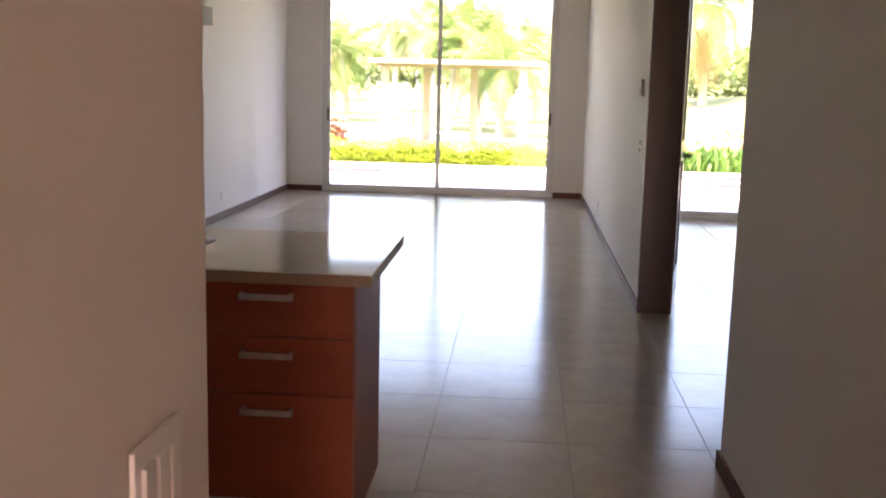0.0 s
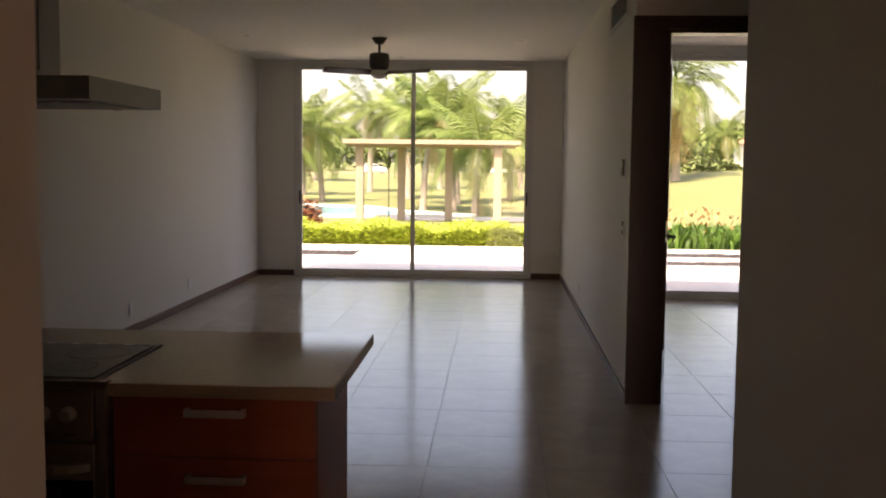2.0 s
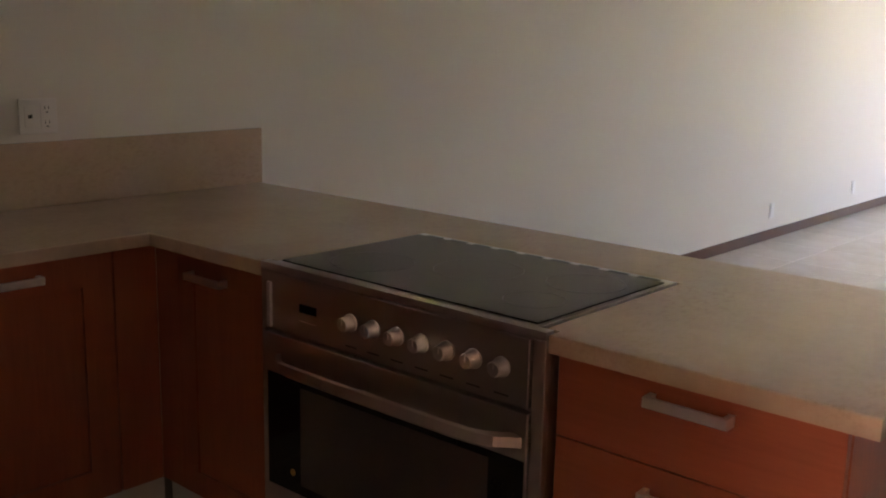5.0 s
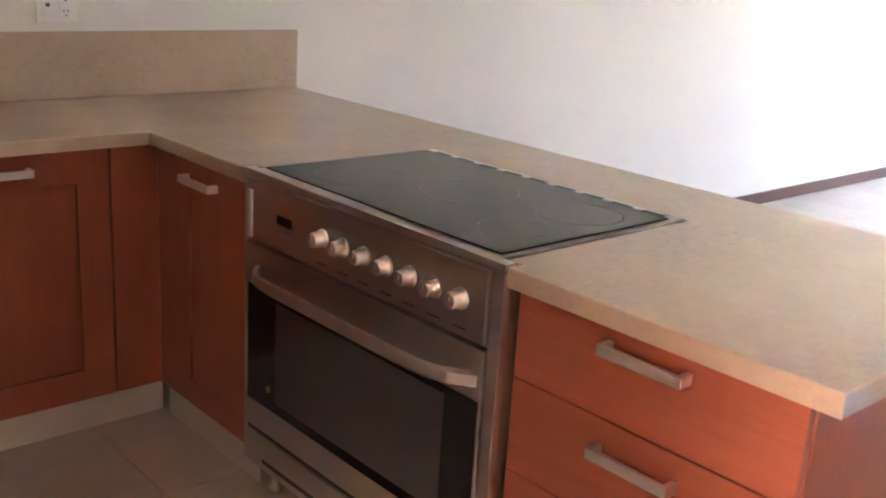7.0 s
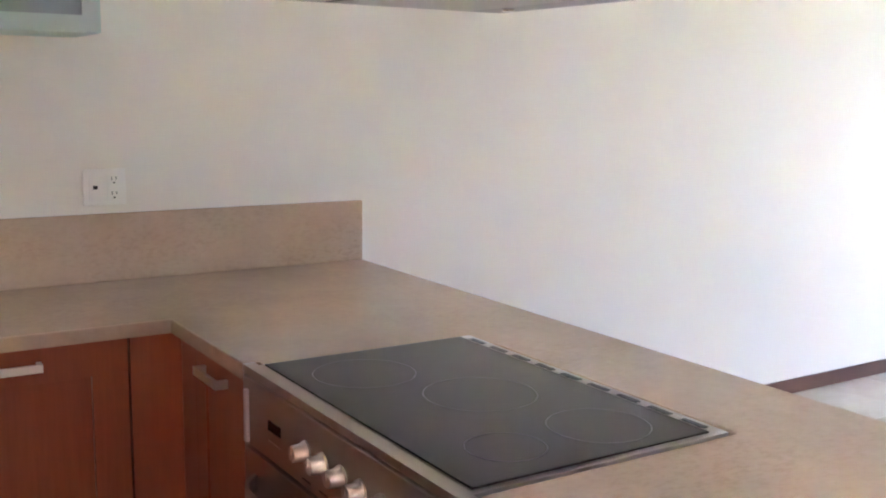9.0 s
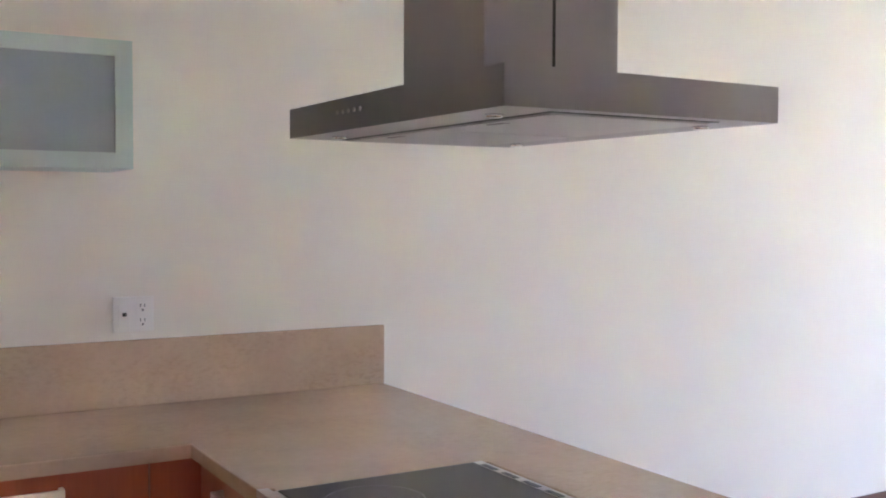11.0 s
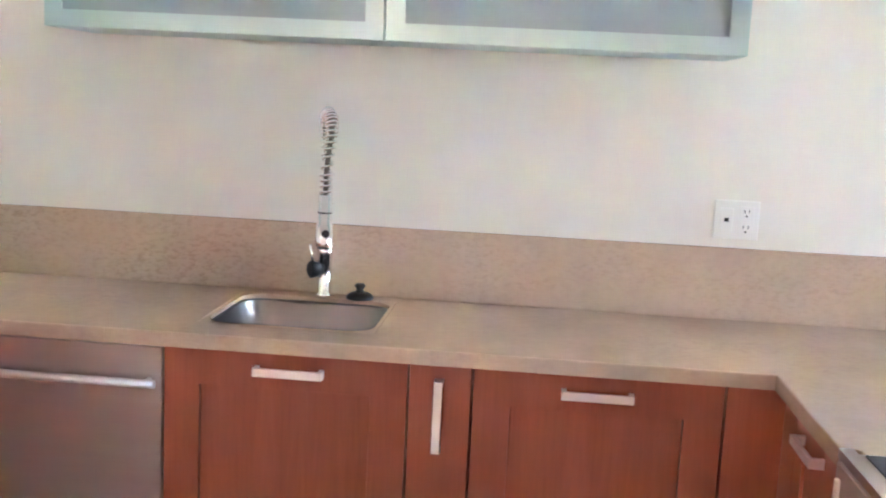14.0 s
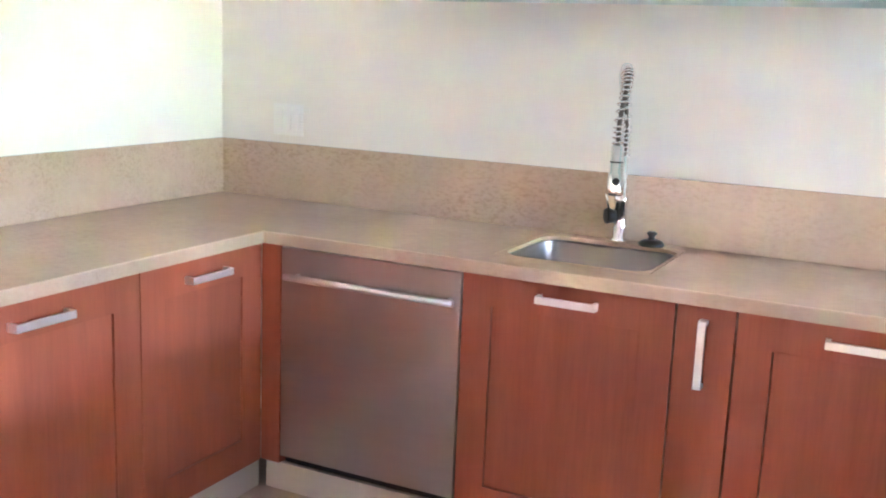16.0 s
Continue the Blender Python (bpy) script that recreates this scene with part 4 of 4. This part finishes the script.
def pergola():
    t = thing("pergola", "weathered concrete pergola with a thin flat roof", "pergola", pose(0.85, 31, 0))
    z = -0.52
    for x, y in ((-2.21, 0.0), (-0.98, 1.8), (0.69, 1.8), (2.40, -0.2)):
        part("post", boxed(x - 0.13, y - 0.13, z, x + 0.13, y + 0.13, 2.04, bevel=0.012), M_CONC, t)
    part("roof_slab", boxed(-2.72, -0.6, 2.13, 3.15, 2.4, 2.28, bevel=0.015), M_CONC, t)
    for y in (0.0, 1.8):
        part("beam", boxed(-2.6, y - 0.1, 2.0405, 3.0, y + 0.1, 2.1295, bevel=0.01), M_CONC, t)


pergola()


def pool():
    t = thing("pool", "turquoise swimming pool with a pale stone coping", "swimming pool", pose(-1.6, 37.5, -0.5))
    a = [(-4.2, 5.6), (-5.6, 2.0), (-5.0, -2.4), (-1.2, -3.4), (2.0, -2.6), (3.6, -1.6), (1.0, 0.6), (-0.6, 3.8)]

    def ring(bm, s, z):
        return [bm.verts.new((x * s + (s - 1) * 1.0, y * s, z)) for x, y in a]
    bm = bmesh.new()
    bm.faces.new(ring(bm, 1.0, 0.06))
    part("water", bm, M_WATER, t, "clear turquoise water")
    bm = bmesh.new()
    r = [ring(bm, 1.0, 0.03), ring(bm, 1.0, 0.1), ring(bm, 1.1, 0.1), ring(bm, 1.1, -0.05)]
    for p, q in zip(r, r[1:]):
        for k in range(len(p)):
            bm.faces.new((p[k], p[(k + 1) % len(p)], q[(k + 1) % len(q)], q[k]))
    part("coping", bm, M_COPING, t, "pale stone coping")


pool()
pole = thing("garden_pole", "thin dark metal pole standing beside the pool", "pole", pose(-0.45, 31.6, -0.52))
part("shaft", tube(bmesh.new(), [(0, 0, 0), (0, 0, 2.5)], [0.022, 0.018], 8), M_FAN, pole)
part("foot", lathe(bmesh.new(), 0, 0, [(0.12, 0.0), (0.12, 0.03), (0.03, 0.05)], 14), M_FAN, pole)
for x, y, w in ((2.2, 33.6, 3.2),):
    structure("pool_deck", boxed(x - w, y - 0.9, -0.55, x + w, y + 0.9, -0.44, bevel=0.01), M_COPING, "grey stone deck beside the pool", "deck")


def frond_mesh(name, length, droop, rng, mat, leaf=0.66, pairs=42):
    verts, faces = [], []
    spine = []
    for k in range(13):
        u = k / 12
        spine.append(Vector((length * u * (1 - 0.25 * droop * u), 0, length * (0.42 * u - droop * 0.85 * u * u))))
    for i in range(12):
        w = 0.035 * (1 - i / 12) + 0.006
        k = len(verts)
        verts += [(spine[i] + Vector((0, -w, 0)))[:], (spine[i] + Vector((0, w, 0)))[:], (spine[i + 1] + Vector((0, w * 0.9, 0)))[:], (spine[i + 1] + Vector((0, -w * 0.9, 0)))[:]]
        faces.append((k, k + 1, k + 2, k + 3))
    for j in range(pairs):
        u = 0.14 + 0.85 * j / pairs
        i = min(int(u * 12), 11)
        p = spine[i].lerp(spine[i + 1], u * 12 - i)
        d = (spine[i + 1] - spine[i]).normalized()
        ll = leaf * length / 3 * (math.sin(math.pi * (0.12 + 0.82 * u)) * 0.85 + 0.2) * rng.uniform(0.85, 1.15)
        for s in (-1, 1):
            side = (Vector((0, s, 0)) * 0.85 + d * 0.55 + Vector((0, 0, rng.uniform(-0.25, 0.1)))).normalized()
            tip = p + side * ll + Vector((0, 0, -ll * rng.uniform(0.3, 0.62)))
            mid = p + side * ll * 0.55 + Vector((0, 0, -ll * 0.1))
            w = d * 0.022 * length / 3
            k = len(verts)
            verts += [(p - w * 0.6)[:], (p + w * 0.6)[:], (mid + w)[:], (mid - w)[:], tip[:]]
            faces += [(k, k + 1, k + 2, k + 3), (k + 3, k + 2, k + 4)]
    return raw_mesh(name, verts, faces, mat)


RNG = random.Random(21)
FRONDS = [frond_mesh("frond", 3.0, dr, RNG, M_FROND) for dr in (0.25, 0.55, 0.85, 1.15)]
DRY = [frond_mesh("frond", 2.4, dr, RNG, M_DRYFROND, 0.5, 22) for dr in (1.3, 1.7)]


def palm(height, seed, label, dry=4, count=20, scale=1.0):
    rng = random.Random(seed)
    t = thing("palm_tree", label, "palm tree", None, "garden palms")
    lean = Vector((rng.uniform(-0.5, 0.5), rng.uniform(-0.4, 0.4), 0))
    pts, rads = [], []
    for k in range(15):
        u = k / 14
        pts.append(lean * u * u + Vector((0, 0, -0.3 + (height + 0.3) * u)))
        rads.append(0.16 * (1 + 0.9 * max(0, 0.1 - u) * 6) * (1 - 0.35 * u) + 0.012 * (k % 2))
    part("trunk", tube(bmesh.new(), pts, rads, 10), M_TRUNK, t)
    for k in range(count + dry):
        f = new("frond", FRONDS[min(3, int(k / count * 4))] if k < count else rng.choice(DRY))
        f.parent = t
        tilt = rng.uniform(-10, 8) + (28 if k < count * 0.3 else 8 if k < count * 0.7 else -12)
        f.matrix_basis = Matrix.Translation(pts[-1]) @ pose(0, 0, 0, rz=k * 137.5 + rng.uniform(-14, 14)) @ pose(0, 0, 0, ry=-tilt if k < count else rng.uniform(15, 50)) @ Matrix.Scale(scale * rng.uniform(0.85, 1.12), 4)
    return t


palm_a = palm(3.6, 1, "coconut palm with feathery green fronds on the lawn", 3)
palm_b = palm(4.6, 2, "taller coconut palm with drooping fronds on the lawn", 5, 22)
palm_c = palm(2.7, 3, "young coconut palm with arching fronds on the lawn", 2, 18)
palm_d = palm(3.5, 4, "shaggy palm with hanging dry fronds", 44, 24)
palm_a.matrix_basis = pose(-5.6, 48, ground_z(-5.6, 48), rz=20)
palm_b.matrix_basis = pose(-1.6, 52, ground_z(-1.6, 52), rz=70)
palm_c.matrix_basis = pose(2.4, 36.5, ground_z(2.4, 36.5), rz=140)
palm_d.matrix_basis = pose(13.6, 57, ground_z(13.6, 57), rz=10) @ Matrix.Scale(1.6, 4)
for src, x, y, rz, s in ((palm_b, 1.3, 46, 200, 1.0), (palm_a, 0.1, 40, 260, 0.95), (palm_a, 1.4, 39.5, 15, 1.05), (palm_c, 3.9, 50, 80, 1.1), (palm_b, 8.0, 47, 300, 1.05), (palm_a, -8.5, 58, 120, 1.2), (palm_b, -5.2, 64, 45, 1.15),
                         (palm_a, -12.5, 84, 210, 1.25), (palm_b, -1.0, 72, 155, 1.2), (palm_a, 4.8, 66, 330, 1.2), (palm_c, -7.2, 46, 0, 1.1), (palm_b, 23.6, 88, 90, 1.0), (palm_a, 27, 86, 200, 1.15), (palm_d, 12.9, 66, 220, 1.25), (palm_b, 9.5, 90, 10, 1.2), (palm_a, -18, 100, 33, 1.2)):
    c = copy_thing(src, pose(x, y, ground_z(x, y), rz=rz))
    c.scale = (s, s, s)


def treeline():
    rng = random.Random(31)
    verts, faces = [], []
    for _ in range(150):
        cx, cy, r, h = rng.uniform(-130, 150), rng.uniform(205, 240), rng.uniform(4, 9), rng.uniform(5, 11)
        for _ in range(130):
            a, u = rng.uniform(0, math.tau), rng.random() ** 0.7
            q = math.sqrt(max(0, 1 - (2 * u - 1) ** 2)) * r * rng.uniform(0.6, 1.1)
            p = Vector((cx + q * math.cos(a), cy + q * math.sin(a), 0.2 + h * u))
            k = len(verts)
            for _ in range(4):
                verts.append((p + Vector((rng.uniform(-1.1, 1.1), rng.uniform(-1.1, 1.1), rng.uniform(-0.9, 0.9))))[:])
            faces.append((k, k + 1, k + 2, k + 3))
    tagged(new("woodland", raw_mesh("woodland", verts, faces, M_FAR)), label="distant line of green trees beyond the lawn", category="trees", kind="stuff")


treeline()
structure("road", boxed(-200, 168, -0.6, 220, 176, -0.44), M_CONC, "pale road beyond the lawn", "road")


def car(x, y, mat, rz, label):
    t = thing("car", label, "car", pose(x, y, -0.44, rz=rz), "cars on the road")
    bm = bmesh.new()
    prof = [(-2.2, 0.35), (-2.25, 0.75), (-2.0, 0.95), (-1.7, 1.0), (-1.2, 1.5), (0.5, 1.52), (1.15, 1.05), (2.1, 0.9), (2.25, 0.6), (2.2, 0.35)]
    rows = [[bm.verts.new((px, s, pz)) for px, pz in prof] for s in (-0.85, 0.85)]
    for k in range(len(prof)):
        j = (k + 1) % len(prof)
        bm.faces.new((rows[0][k], rows[0][j], rows[1][j], rows[1][k]))
    bm.faces.new(rows[0])
    bm.faces.new(rows[1][::-1])
    part("body", bm, mat, t)
    for s in (-0.86, 0.856):
        part("side_window", boxed(-1.2, s, 1.05, 0.75, s + 0.004, 1.42), M_BLACKGLASS, t, "dark side window")
    for wx in (-1.4, 1.4):
        for s in (-0.86, 0.66):
            w = part("wheel", tube(bmesh.new(), [(wx, s, 0.33), (wx, s + 0.2, 0.33)], 0.33, 18), M_TYRE, t)
            part("rim", tube(bmesh.new(), [(wx, s - 0.005, 0.33), (wx, s + 0.205, 0.33)], 0.2, 14), M_ALU, w)


car(10.5, 170, M_CARWHITE, 0, "white car parked beyond the lawn")
car(4.2, 171, M_CARWHITE, 0, "white car parked beyond the lawn")
car(-3.5, 172, M_CARDARK, 0, "dark grey car parked beyond the lawn")
car(-18, 171, M_CARWHITE, 0, "white car parked beyond the lawn")


def far_house(x, y):
    t = thing("house", "distant white house with a clay roof", "house", pose(x, y, 0.0))
    part("wall", boxed(-7, -4, -0.6, 7, 4, 4.2), M_HOUSEW, t)
    bm = bmesh.new()
    v = [bm.verts.new(p) for p in ((-7.5, -4.5, 4.205), (7.5, -4.5, 4.205), (7.5, 4.5, 4.205), (-7.5, 4.5, 4.205), (-5, 0, 5.6), (5, 0, 5.6))]
    for f in ((0, 1, 5, 4), (1, 2, 5), (2, 3, 4, 5), (3, 0, 4), (0, 3, 2, 1)):
        bm.faces.new([v[i] for i in f])
    part("roof", bm, M_ROOF, t)
    for k in range(4):
        for z in (0.2, 2.3):
            w = part("window", boxed(-5.8 + k * 3.2, -4.06, z, -4.2 + k * 3.2, -3.99, z + 1.4), M_FRAME, t)
            part("pane", boxed(-5.7 + k * 3.2, -4.08, z + 0.1, -4.3 + k * 3.2, -4.061, z + 1.3), M_BLACKGLASS, w)


far_house(41, 128)
round_bush("bush", 16.4, 64.5, 1.6, 0.6, M_GRASSBUSH, "dark green shrubs on the lawn rise", 14, 0.3, 900)
round_bush("bush", 18.4, 66, 1.3, 0.6, M_GRASSBUSH, "dark green shrubs on the lawn rise", 15, 0.3, 900)


# ---- floor tiles ----
PITCH = 0.605
FLOORS = ((-0.15, -3.13, 4.29, 10.98), (2.80, -8.65, 4.32, 0.66), (4.28, 0.65, 8.15, 9.15))


def inside(u, v):
    return any(a < u < c and b < v < d for a, b, c, d in FLOORS)


floor_slab = structure("floor", cells([-0.15, 2.80, 4.29, 4.32, 8.15], [-8.65, -3.13, 0.65, 9.15, 10.98], inside, -0.3, -0.003, XY), M_GROUT, "beige ceramic tile floor with thin joints", "floor")
TILES = {}


def tile(x0, y0, x1, y1):
    w, d = round(x1 - x0, 3), round(y1 - y0, 3)
    if w < 0.03 or d < 0.03:
        return
    if (w, d) not in TILES:
        TILES[w, d] = mesh_of("tile", boxed(-w / 2, -d / 2, -0.0028, w / 2, d / 2, 0.0, bevel=0.0005), M_TILE)
    ob = new("tile", TILES[w, d])
    ob.parent = floor_slab
    ob.matrix_basis = Matrix.Translation(((x0 + x1) / 2, (y0 + y1) / 2, 0))


def clear(u, v):
    """Where the floor shows: not below the cabinets, nor in rooms that stay shut."""
    return inside(u, v) and not (u < 0.3 and v < 0.5) and not (v < -2.6 and u < 2.7) and not (u > 6.3)


GAP = 0.0014
for i in range(-5, 6):
    for j in range(-16, 17):
        x0, y0 = 2.915 + i * PITCH + GAP, 1.005 + j * PITCH + GAP
        x1, y1 = x0 + PITCH - 2 * GAP, y0 + PITCH - 2 * GAP
        if any(clear(u, v) for u in (x0 + 0.01, (x0 + x1) / 2, x1 - 0.01) for v in (y0 + 0.01, (y0 + y1) / 2, y1 - 0.01)):
            top = 10.9 if x0 < 4.2 else 9.1
            x0, y0, y1 = max(x0, -0.1), max(y0, -8.6), min(y1, top)
            if x1 > 4.31 and y0 < 0.65:
                tile(x0, y0, 4.31, min(y1, 0.65))
                y0 = 0.65
            elif x0 < 2.81 and y0 < -3.12:
                tile(2.81, y0, x1, min(y1, -3.12))
                y0 = -3.12
            tile(x0, y0, x1, y1)

# ---- entrance court, behind the hallway ----
# unseen paving, added and coloured red to warm the light bounced indoors
structure("pavement_entrance", boxed(-4, -16, -0.3, 12, -8.66, -0.04), material("warm_bounce_paving", (0.42, 0.22, 0.14), 0.8, var=0.15, scale=3), "unseen terracotta paving added to warm the entrance light", "pavement")
